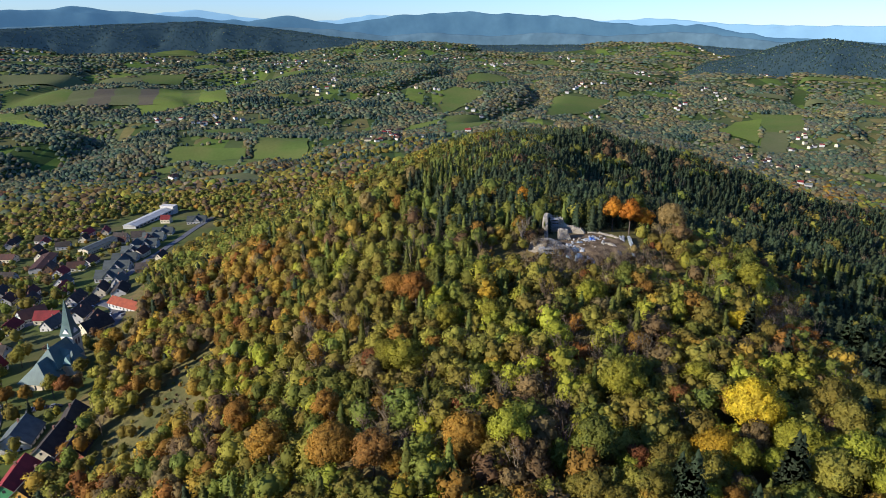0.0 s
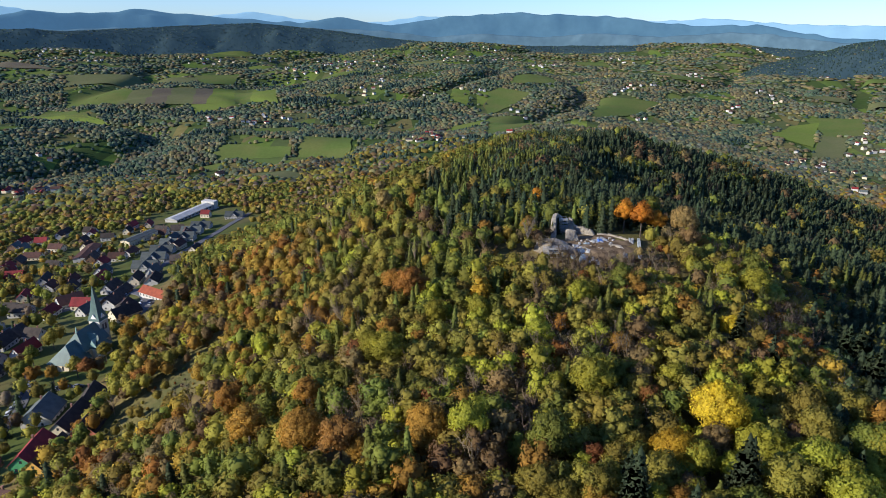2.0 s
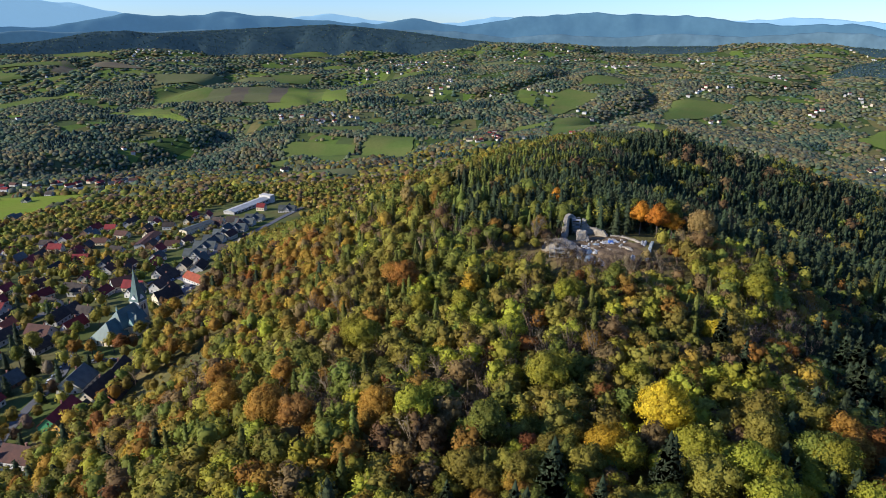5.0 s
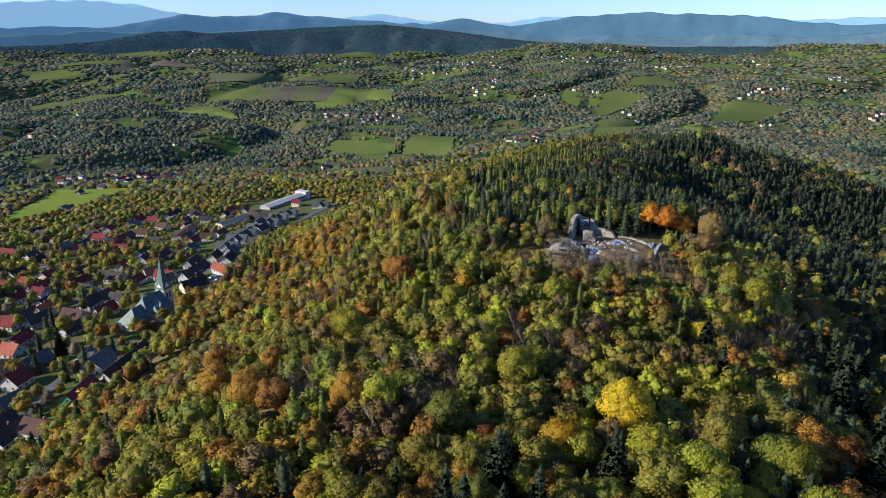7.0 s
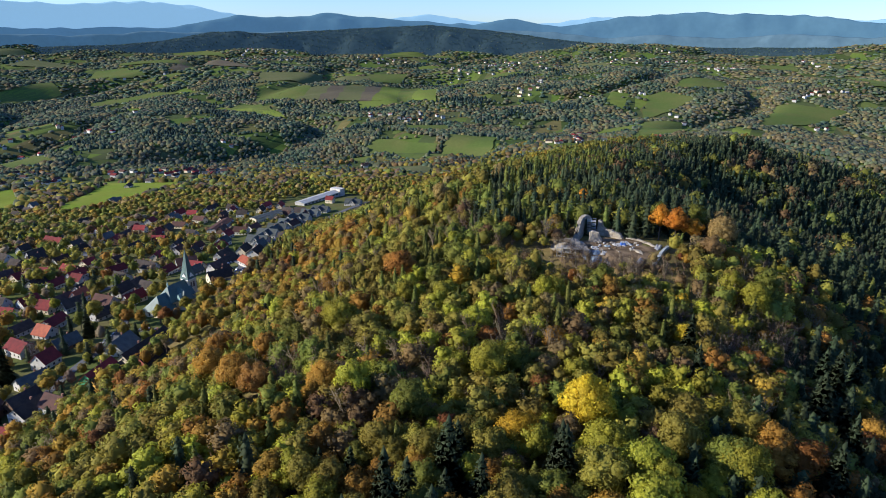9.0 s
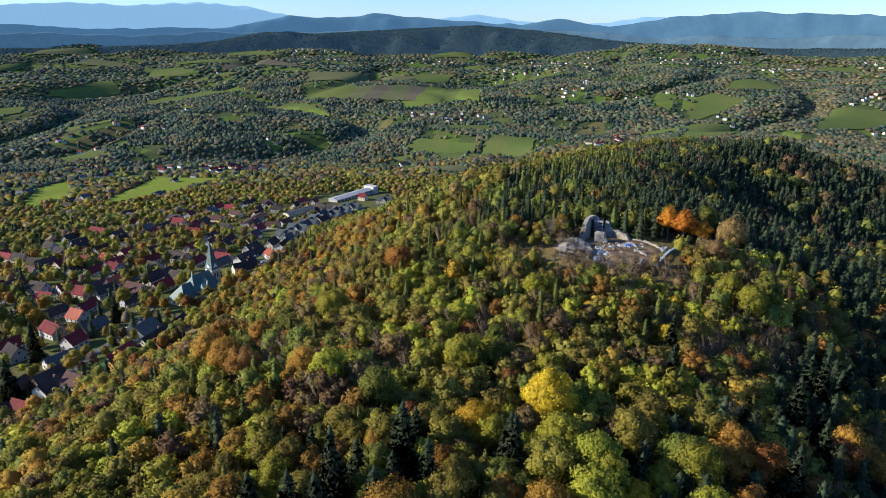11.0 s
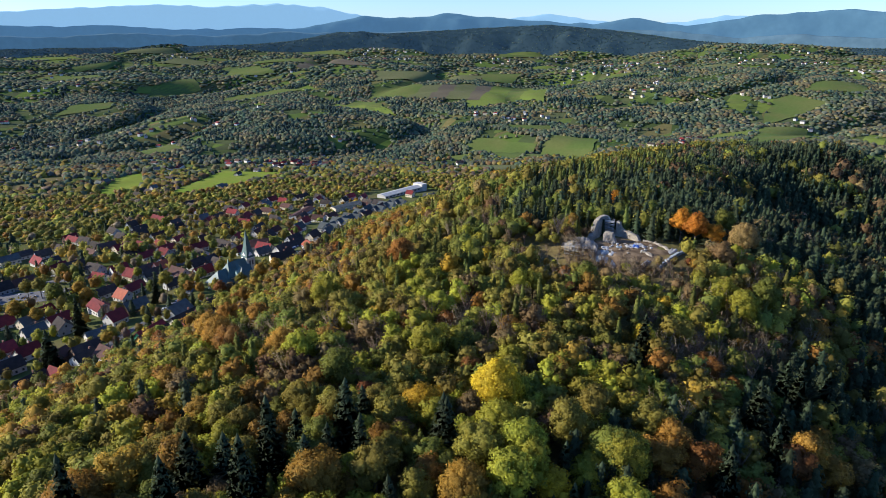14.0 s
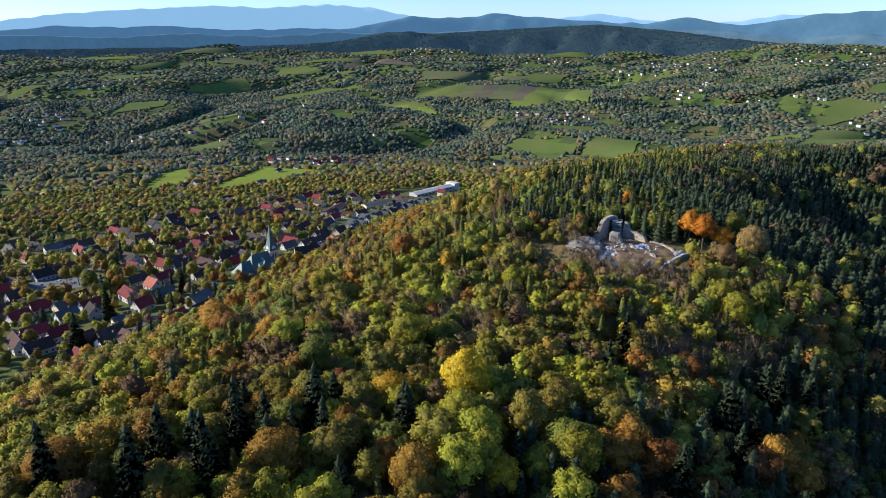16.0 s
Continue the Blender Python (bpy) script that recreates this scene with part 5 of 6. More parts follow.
def car(x, y, turn, paint, word):
    """A parked car: body, glazed cabin, four wheels."""
    root = thing("car", f"{word} parked car by the village road", "car", (x, y, float(ground_height(x, y)) + 0.06), turn, "parked cars")
    bm = bmesh.new()
    solid(bm, [(-2.1, -0.85, 0.3), (2.1, -0.85, 0.3), (2.1, 0.85, 0.3), (-2.1, 0.85, 0.3), (-2.15, -0.88, 0.75), (2.1, -0.84, 0.7), (2.1, 0.84, 0.7), (-2.15, 0.88, 0.75), (-2.05, -0.8, 0.95), (1.0, -0.8, 0.95), (1.0, 0.8, 0.95), (-2.05, 0.8, 0.95)],
          [(3, 2, 1, 0), (0, 1, 5, 4), (1, 2, 6, 5), (2, 3, 7, 6), (3, 0, 4, 7), (4, 5, 9, 8), (5, 6, 10, 9), (6, 7, 11, 10), (7, 4, 8, 11), (8, 9, 10, 11)])
    part("body", bm, paint, root)
    bm = bmesh.new()
    solid(bm, [(-1.9, -0.78, 0.95), (0.95, -0.78, 0.95), (0.95, 0.78, 0.95), (-1.9, 0.78, 0.95), (-1.5, -0.62, 1.42), (0.2, -0.62, 1.42), (0.2, 0.62, 1.42), (-1.5, 0.62, 1.42)],
          [(0, 1, 5, 4), (1, 2, 6, 5), (2, 3, 7, 6), (3, 0, 4, 7), (4, 5, 6, 7)])
    part("window", bm, GLASS, root, "dark glazed cabin")
    bm = bmesh.new()
    box(bm, -1.48, -0.6, 1.42, 0.18, 0.6, 1.47)
    part("roof", bm, paint, root)
    for sx in (-1.3, 1.3):
        for sy in (-0.82, 0.82):
            bm = bmesh.new()
            bmesh.ops.create_cone(bm, cap_ends=True, segments=10, radius1=0.31, radius2=0.31, depth=0.2, matrix=pose(sx, sy, 0.31, 90))
            part("wheel", bm, RUBBER, root)


PAINT = {"silver": surface("silver_paint", (0.5, 0.51, 0.52), scale=1, rough=0.3, spread=0.05, metal=0.4), "white": surface("white_paint", (0.75, 0.75, 0.74), (0.7, 0.7, 0.69), scale=1, rough=0.35, spread=0.05),
         "dark blue": surface("blue_paint", (0.03, 0.05, 0.12), scale=1, rough=0.3, spread=0.05), "red": surface("red_paint", (0.4, 0.03, 0.03), scale=1, rough=0.35, spread=0.05), "black": surface("black_paint", (0.02, 0.02, 0.022), scale=1, rough=0.3, spread=0.05)}
RUBBER = surface("tyre_rubber", (0.02, 0.02, 0.02), scale=2, rough=0.9)
ASPHALT = surface("asphalt", (0.11, 0.11, 0.115), (0.085, 0.085, 0.09), scale=0.3, rough=0.95, spread=0.15)
COPPER = surface("copper_patina", (0.07, 0.128, 0.112), (0.048, 0.092, 0.084), scale=0.18, rough=0.6, spread=0.25, fine=1.2)
PALE_COPPER = surface("pale_copper_patina", (0.26, 0.40, 0.35), (0.2, 0.32, 0.29), scale=0.25, rough=0.6, spread=0.15)
PLASTER = surface("church_plaster", (0.70, 0.60, 0.42), (0.60, 0.51, 0.36), scale=0.3, rough=0.9, spread=0.1)
WHITE = surface("white_trim", (0.78, 0.75, 0.68), (0.7, 0.67, 0.6), scale=0.5, rough=0.85, spread=0.06)
BROWN = surface("brown_louvre", (0.16, 0.10, 0.07), scale=0.8, rough=0.8)


def road(points, width, name="road", label="grey asphalt village street", material=None):
    """A ribbon of road draped on the land."""
    pts = []
    for (x0, y0), (x1, y1) in zip(points[:-1], points[1:]):
        n = max(2, int(math.hypot(x1 - x0, y1 - y0) / 6))
        pts += [(x0 + (x1 - x0) * k / n, y0 + (y1 - y0) * k / n) for k in range(n)]
    pts.append(points[-1])
    p = np.array(pts, float)
    for _ in range(3):
        p[1:-1] = (p[:-2] + 2 * p[1:-1] + p[2:]) / 4
    d = np.gradient(p, axis=0)
    d /= np.linalg.norm(d, axis=1)[:, None]
    n = np.stack((-d[:, 1], d[:, 0]), 1)
    vs = []
    for s, drop in ((-0.5, -0.6), (-0.5, 0.0), (0.5, 0.0), (0.5, -0.6)):
        q = p + n * width * s
        vs.append(np.stack((q[:, 0], q[:, 1], ground_height(p[:, 0], p[:, 1]) + 0.55 + drop), 1))
    k = len(p)
    fs = [(i * k + j, i * k + j + 1, (i + 1) * k + j + 1, (i + 1) * k + j) for i in range(3) for j in range(k - 1)]
    tagged(new(name, mesh_of(name, np.concatenate(vs), [f[::-1] for f in fs], [material or ASPHALT])), label, "road", kind="structure")


def hip_roof(bm, x0, x1, y0, y1, eave, ridge_y0, ridge_y1, top):
    """A hipped roof over a rectangle, its ridge along y in the middle."""
    xm = (x0 + x1) / 2
    solid(bm, [(x0, y0, eave), (x1, y0, eave), (x1, y1, eave), (x0, y1, eave), (xm, ridge_y0, top), (xm, ridge_y1, top)],
          [(0, 1, 4), (1, 2, 5, 4), (2, 3, 5), (3, 0, 4, 5), (3, 2, 1, 0)])


def church(x, y, z, turn):
    root = thing("church", "cream church with patinated green copper roofs and a pointed spire", "church", (x, y, z), turn)
    root.scale = (0.8, 0.8, 1.0)
    bm = bmesh.new()
    box(bm, -8, -6, -3, 8, 16, 8.5)
    nave = part("wall", bm, PLASTER, root, "cream plastered nave wall")
    bm = bmesh.new()
    box(bm, -9.5, -19, -3, 9.5, -6, 5.0)
    chancel = part("wall", bm, PLASTER, root, "cream plastered chancel wall")
    bm = bmesh.new()
    box(bm, 7, -1, -3, 15, 10, 8.0)
    part("wall", bm, PLASTER, root, "cream plastered side chapel wall")
    bm = bmesh.new()
    hip_roof(bm, -9, 9, -8, 17, 8.3, -2.5, 17, 17.5)
    high = part("roof", bm, COPPER, root, "tall green copper nave roof")
    bm = bmesh.new()
    hip_roof(bm, -11, 11, -20.5, -4.5, 4.8, -13.5, -4.5, 14.0)
    part("roof", bm, COPPER, root, "wide hipped green copper chancel roof")
    bm = bmesh.new()
    solid(bm, [(3, -2, 8.0), (16, -2, 7.8), (16, 11, 7.8), (3, 11, 8.0), (3, 4.5, 15.5), (10.5, 4.5, 14.2)], [(0, 1, 5, 4), (1, 2, 5), (2, 3, 4, 5), (3, 0, 4), (3, 2, 1, 0)])
    chapel = part("roof", bm, COPPER, root, "hipped green copper chapel roof")
    bm = bmesh.new()
    solid(bm, [(8, -2.3, 9.0), (13.5, -2.3, 9.0), (10.7, -2.35, 13.4), (10.7, 1.6, 13.4)], [(0, 1, 2), (1, 3, 2), (0, 2, 3), (0, 3, 1)])
    part("dormer", bm, PALE_COPPER, chapel, "pale copper dormer gable")
    bm = bmesh.new()
    box(bm, -4.2, 15, -3, 4.2, 23.4, 17)
    tower = part("tower", bm, PLASTER, root, "cream bell tower")
    for k, (nx, ny) in enumerate(((0, -1), (1, 0), (0, 1), (-1, 0))):
        cx, cy = nx * 4.25, 19.2 + ny * 4.25
        tx, ty = -ny, nx
        bm = bmesh.new()
        solid(bm, [(cx - tx * 4.3, cy - ty * 4.3, 16.5), (cx + tx * 4.3, cy + ty * 4.3, 16.5), (cx, cy, 21.5), (cx - tx * 4.3 - nx * 3, cy - ty * 4.3 - ny * 3, 16.5), (cx + tx * 4.3 - nx * 3, cy + ty * 4.3 - ny * 3, 16.5), (cx - nx * 3, cy - ny * 3, 21.5)],
              [(0, 1, 2), (1, 4, 5, 2), (0, 2, 5, 3), (3, 5, 4), (0, 3, 4, 1)])
        part("gable", bm, WHITE, tower, "white tower gable")
        bm = bmesh.new()
        for o in (-1.3, 1.3):
            px, py = cx + tx * o, cy + ty * o
            box(bm, min(px - tx * 0.7 - 0.1, px + tx * 0.7 - 0.1), min(py - ty * 0.7 - 0.1, py + ty * 0.7 - 0.1), 11.5, max(px - tx * 0.7 + 0.1, px + tx * 0.7 + 0.1), max(py - ty * 0.7 + 0.1, py + ty * 0.7 + 0.1), 15)
        part("louvre", bm, BROWN, tower, "brown belfry louvres")
    bm = bmesh.new()
    w = 4.7
    ring = [(-w, 19.2 - w), (w, 19.2 - w), (w, 19.2 + w), (-w, 19.2 + w)]
    pts = [(a, b, 17.4) for a, b in ring] + [(a * 0.62, 19.2 + (b - 19.2) * 0.62, 23.0) for a, b in ring] + [(0, 19.2, 38.0)]
    solid(bm, pts, [(0, 1, 5, 4), (1, 2, 6, 5), (2, 3, 7, 6), (3, 0, 4, 7), (4, 5, 8), (5, 6, 8), (6, 7, 8), (7, 4, 8), (3, 2, 1, 0)])
    spire = part("spire", bm, COPPER, root, "pointed green copper spire")
    bm = bmesh.new()
    box(bm, -0.08, 19.12, 37.6, 0.08, 19.28, 40.2)
    box(bm, -0.6, 19.13, 39.2, 0.6, 19.27, 39.4)
    part("cross", bm, BROWN, spire, "thin metal cross")
    bm = bmesh.new()
    solid(bm, [(-0.5, -2.5, 17), (0.5, -2.5, 17), (0.5, -1.5, 17), (-0.5, -1.5, 17), (-0.5, -2.5, 18.6), (0.5, -2.5, 18.6), (0.5, -1.5, 18.6), (-0.5, -1.5, 18.6), (0, -2, 20.6)],
          [(0, 1, 5, 4), (1, 2, 6, 5), (2, 3, 7, 6), (3, 0, 4, 7), (4, 5, 8), (5, 6, 8), (6, 7, 8), (7, 4, 8)])
    part("ridge_turret", bm, PALE_COPPER, high, "small copper ridge turret")
    for sx, ys in ((-8.0, (-3, 2, 7, 12)), (8.0, (-4, 13))):
        for yy in ys:
            bm = bmesh.new()
            box(bm, sx - 0.08, yy - 0.8, 2.5, sx + 0.08, yy + 0.8, 6.8)
            part("window", bm, GLASS, nave)
    for sx in (-9.5, 9.5):
        for yy in (-15.5, -10):
            bm = bmesh.new()
            box(bm, sx - 0.08, yy - 0.6, 1.2, sx + 0.08, yy + 0.6, 3.8)
            part("window", bm, GLASS, chancel)
    for xx in (-5, 0, 5):
        bm = bmesh.new()
        box(bm, xx - 0.6, -19.08, 1.2, xx + 0.6, -18.92, 3.8)
        part("window", bm, GLASS, chancel)


def masonry(name, line, thick, base, seed, parent, label, lean=0.0):
    """A broken stone wall along a plan line of (x, y, crest height), with an uneven crest and worn faces."""
    rs = np.random.RandomState(seed)
    seg = []
    for (x0, y0, z0), (x1, y1, z1) in zip(line[:-1], line[1:]):
        n = max(2, int(math.hypot(x1 - x0, y1 - y0) / 0.7))
        seg += [(x0 + (x1 - x0) * k / n, y0 + (y1 - y0) * k / n, z0 + (z1 - z0) * k / n) for k in range(n)]
    seg.append(line[-1])
    p = np.array(seg, float)
    p[:, 2] += rs.normal(size=len(p)) * 0.22
    d = np.gradient(p[:, :2], axis=0)
    d /= np.linalg.norm(d, axis=1)[:, None] + 1e-9
    nrm = np.stack((-d[:, 1], d[:, 0]), 1)
    rows = 9
    m = len(p)
    vs = []
    for side in (-1, 1):
        for r in range(rows):
            f = r / (rows - 1)
            off = side * thick * (0.5 + 0.18 * (1 - f)) * (1 - 0.25 * f ** 6) + rs.normal(size=m) * 0.09
            z = base + (p[:, 2] - base) * f + (rs.normal(size=m) * 0.08 if 0 < r < rows - 1 else 0)
            vs.append(np.stack((p[:, 0] + nrm[:, 0] * off, p[:, 1] + nrm[:, 1] * off, z), 1))
    fs = []
    for s in range(2):
        for r in range(rows - 1):
            for j in range(m - 1):
                o = (s * rows + r) * m
                fs.append((o + j, o + j + 1, o + m + j + 1, o + m + j) if s == 0 else (o + m + j, o + m + j + 1, o + j + 1, o + j))
    a, b = (rows - 1) * m, (2 * rows - 1) * m
    fs += [(a + j, a + j + 1, b + j + 1, b + j) for j in range(m - 1)]
    for j in (0, m - 1):
        for r in range(rows - 1):
            q = (r * m + j, (r + 1) * m + j, (rows + r + 1) * m + j, (rows + r) * m + j)
            fs.append(q if j == 0 else q[::-1])
    return part(name, mesh_of(name, np.concatenate(vs), fs, [STONE]), None, parent, label)


TARP_WHITE = surface("white_tarpaulin", (0.46, 0.45, 0.42), (0.32, 0.33, 0.33), scale=0.5, rough=0.5, spread=0.12, bump=0.4)
TARP_BLUE = surface("pale_blue_tarpaulin", (0.24, 0.29, 0.32), (0.18, 0.23, 0.265), scale=0.5, rough=0.5, spread=0.12, bump=0.4)
TARP_SHEET = surface("blue_white_sheeting", (0.34, 0.37, 0.38), (0.22, 0.26, 0.28), scale=0.4, rough=0.5, spread=0.2, bump=0.5)
TARP_DEEP = surface("deep_blue_tarpaulin", (0.06, 0.16, 0.5), (0.05, 0.12, 0.38), scale=0.5, rough=0.5, spread=0.12)
STEEL = surface("scaffold_steel", (0.36, 0.40, 0.44), (0.28, 0.31, 0.34), scale=1.0, rough=0.5, metal=0.5)
PLANK = surface("scaffold_plank", (0.34, 0.33, 0.30), (0.26, 0.25, 0.22), scale=1.0, rough=0.85)


def sheet(name, x, y, z, lx, ly, turn, slope, material, label, seed, lump=0.25):
    """A tarpaulin lying in folds over a heap or slope."""
    rs = np.random.RandomState(seed)
    n = 9
    vs, fs = [], []
    hh = rs.normal(size=(n, n)) * lump
    hh = (hh + np.roll(hh, 1, 0) + np.roll(hh, 1, 1)) / 2
    for j in range(n):
        for i in range(n):
            u, v = i / (n - 1) - 0.5, j / (n - 1) - 0.5
            edge = max(abs(u), abs(v)) * 2
            vs.append((u * lx * (1 + rs.normal() * 0.03), v * ly * (1 + rs.normal() * 0.03), v * ly * slope + hh[j][i] + 0.35 - (0.9 if edge > 0.99 else 0.25 * edge)))
    fs = [(j * n + i, j * n + i + 1, (j + 1) * n + i + 1, (j + 1) * n + i) for j in range(n - 1) for i in range(n - 1)]
    if ((x - 75) / 20) ** 2 + ((y - 307) / 17) ** 2 > 1:
        z = float(ground_height(x, y)) + 0.4
    root = thing(name, label, "tarpaulin", (x, y, z), turn, "tarpaulins at the ruin")
    part("cover", mesh_of("cover", vs, fs, [material], smooth=True), None, root)


def scaffold(x, y, z, lx, ly, levels, rise, turn, label):
    root = thing("scaffold", label, "scaffold", (x, y, z), turn, "scaffolds at the ruin")
    nx = max(2, int(lx / 2.2) + 1)
    for i in range(nx):
        for yy in (0, ly):
            v, f = tube([(lx * i / (nx - 1), yy, -1), (lx * i / (nx - 1), yy, levels * rise + 1.1)], (0.09, 0.09), 5)
            part("pole", mesh_of("pole", v, f, [STEEL]), None, root)
    for k in range(1, levels + 1):
        bm = bmesh.new()
        box(bm, -0.2, -0.1, k * rise - 0.1, lx + 0.2, ly + 0.1, k * rise + 0.06)
        part("deck", bm, PLANK, root)
        for yy in (0, ly):
            v, f = tube([(-0.3, yy, k * rise + 1.0), (lx + 0.3, yy, k * rise + 1.0)], (0.07, 0.07), 5)
            part("rail", mesh_of("rail", v, f, [STEEL]), None, root)


def terrace():
    """The cleared earth platform of the ruin with its worn edge."""
    n, rings = 48, 9
    vs, fs = [(75, 307, 57.6)], []
    rs = np.random.RandomState(4)
    wob = 1 + 0.1 * np.sin(np.arange(n) * 0.9) + rs.normal(size=n) * 0.04
    for r in range(1, rings + 1):
        f = r / rings
        for k in range(n):
            a = 2 * math.pi * k / n
            x, y = 75 + 22 * f * wob[k] * math.cos(a), 307 + 19 * f * wob[k] * math.sin(a)
            top = 57.6 - 0.5 * f + rs.normal() * 0.18
            g = float(ground_height(x, y))
            low = min(g, 57.0) - 0.8
            z = top if f < 0.85 else top * 0.45 + low * 0.55 if f < 0.95 else low
            vs.append((x, y, z))
    fs = [(0, 1 + k, 1 + (k + 1) % n) for k in range(n)]
    for r in range(rings - 1):
        o = 1 + r * n
        fs += [(o + k, o + n + k, o + n + (k + 1) % n, o + (k + 1) % n) for k in range(n)]
    tagged(new("terrace", mesh_of("terrace", vs, fs, [EARTH], smooth=True)), "trodden bare earth platform round the ruin", "terrace", kind="structure")


def ruin():
    root = thing("castle_ruin", "broken grey-beige stone castle ruin under repair on a bare terrace", "ruin", (0, 0, 0))
    masonry("tower_wall", [(53.4, 309.0, 58.4), (53.6, 312.0, 60.2), (53.9, 314.5, 63.8), (54.2, 317.0, 66.2), (54.6, 321.0, 67.2), (55.6, 324.4, 67.4), (57.2, 326.0, 67.0), (58.8, 326.6, 66.2)], 2.6, 55.5, 1, root, "tall broken tower wall")
    masonry("window_wall", [(58.8, 326.8, 59.6), (63.0, 326.4, 60.0)], 2.0, 55.5, 2, root, "low wall below the gap")
    masonry("stub_wall", [(62.9, 326.2, 64.6), (63.6, 326.1, 65.2), (64.9, 325.8, 64.8), (65.4, 325.6, 62.4), (66.6, 325.4, 61.2), (70.0, 324.6, 60.5), (75.0, 322.8, 59.7), (76.4, 322.0, 57.8)], 2.2, 55.5, 3, root, "stub of wall with a sloping crest")
    masonry("front_pier", [(60.2, 312.8, 61.9), (60.9, 312.8, 62.6), (63.4, 312.7, 62.7), (65.0, 312.5, 62.2), (65.6, 312.4, 60.2), (66.8, 312.3, 58.2)], 2.6, 55.5, 4, root, "stout stone pier")
    masonry("lower_wall", [(45.0, 300.0, 58.0), (48.5, 297.5, 60.0), (52.0, 296.0, 60.2), (55.0, 295.5, 58.6), (58.5, 295.0, 59.6), (61.5, 295.5, 59.0), (63.0, 297.0, 57.0)], 6.5, 50.0, 5, root, "rounded lower stone wall")
    masonry("lower_wall", [(46.0, 300.0, 58.6), (48.0, 305.0, 59.2), (52.0, 309.0, 58.4)], 3.4, 50.0, 6, root, "low curtain wall")
    masonry("rim_wall", [(78.0, 322.5, 57.9), (84.0, 322.0, 58.0), (90.0, 318.5, 57.6), (94.0, 312.0, 57.2)], 1.4, 53.0, 7, root, "low rim wall of the terrace")
    masonry("earth_bank", [(82.0, 306.0, 57.8), (86.5, 302.0, 57.6), (88.5, 296.0, 55.8)], 2.2, 50.0, 8, root, "crumbling bank")
    course = [(99.0, 319.0), (97.6, 312.0), (96.0, 303.0), (94.6, 295.0), (93.4, 290.0)]
    wrapped = masonry("wrapped_wall", [(x, y, float(ground_height(x, y)) + 1.2) for x, y in course], 1.7, 50.0, 9, root, "low wall wrapped in pale blue-white sheeting")
    wrapped.data.materials[0] = TARP_SHEET
    masonry("mound_wall", [(45.5, 303.0, 58.6), (49.0, 301.0, 60.6), (53.0, 300.0, 61.2), (56.5, 301.0, 60.4), (60.0, 303.0, 58.4)], 6.0, 50.0, 10, root, "rounded rubble-stone mound")
    scaffold(57.6, 321.5, 57.3, 4.4, 3.2, 4, 1.9, 6, "grey steel scaffold inside the broken tower")
    scaffold(47.5, 290.0, 52.8, 11.5, 1.8, 3, 2.1, 4, "steel scaffold along the lower wall")
    sheet("tarpaulin", 67.0, 290.0, 57.4, 6.0, 6.5, 12, 0.3, TARP_BLUE, "pale blue tarpaulin over masonry beside the scaffold", 1)
    sheet("tarpaulin", 66.0, 296.0, 57.4, 4.5, 4.5, 30, 0.1, TARP_BLUE, "pale blue tarpaulin over masonry beside the scaffold", 2)
    sheet("tarpaulin", 72.5, 289.0, 56.4, 5.0, 6.0, -20, 0.3, TARP_WHITE, "white tarpaulin on the slope below the terrace", 3)
    sheet("tarpaulin", 75.5, 309.5, 57.6, 6.5, 5.0, 20, 0.05, TARP_WHITE, "white tarpaulin over building materials on the terrace", 4, 0.6)
    sheet("tarpaulin", 79.0, 312.5, 57.6, 6.0, 4.5, -15, 0.05, TARP_WHITE, "white tarpaulin over building materials on the terrace", 5, 0.6)
    sheet("tarpaulin", 77.5, 309.8, 58.2, 3.0, 2.2, 10, 0.05, TARP_DEEP, "deep blue tarpaulin on the terrace", 6, 0.3)
    sheet("tarpaulin", 70.5, 305.5, 57.5, 4.0, 2.6, 5, 0.05, TARP_BLUE, "grey-blue tarpaulin on the terrace", 7, 0.4)
    sheet("tarpaulin", 62.5, 291.5, 57.0, 4.0, 5.5, 25, 0.1, TARP_BLUE, "pale blue tarpaulin over masonry beside the scaffold", 11)
    sheet("tarpaulin", 64.5, 301.5, 57.4, 3.6, 5.0, 8, 0.1, TARP_WHITE, "grey-white tarpaulin over rubble on the terrace", 12)
    sheet("tarpaulin", 69.5, 296.0, 57.2, 3.4, 4.2, -25, 0.1, TARP_WHITE, "grey-white tarpaulin over rubble on the terrace", 13)
    sheet("tarpaulin", 86.5, 291.0, 54.0, 2.8, 10.0, -18, 0.1, TARP_WHITE, "long white tarpaulin down the eastern bank", 14)
    sheet("tarpaulin", 94.0, 313.5, 56.2, 2.8, 9.0, -12, 0.1, TARP_WHITE, "long white tarpaulin down the eastern bank", 8)
    sheet("tarpaulin", 90.5, 302.5, 54.0, 2.8, 11.0, -16, 0.1, TARP_WHITE, "long white tarpaulin down the eastern bank", 9)
    rs = np.random.RandomState(6)
    for k in range(34):
        x, y = rs.uniform(62, 86), rs.uniform(298, 316)
        bm = bmesh.new()
        s = rs.uniform(0.35, 0.75)
        box(bm, -s, -s * 0.7, -0.2, s, s * 0.7, s * 0.9)
        bmesh.ops.bevel(bm, geom=bm.edges[:], offset=0.1, segments=1, affect="EDGES")
        root = thing("rubble_block", "block of stone or building material lying on the terrace", "rubble", (x, y, 57.5), rs.uniform(0, 90), "building materials")
        part("load", bm, (STONE, EARTH, STONE, TARP_WHITE, PLANK)[k % 5], root)


def row_building(x, y, turn, length, width, label, saw=False):
    """A terrace house of the grey row: pale walls, steep grey roof, front gable."""
    return house(x, y, "g", turn, length, width, 4.6, 4.6, 2, chimney=False)


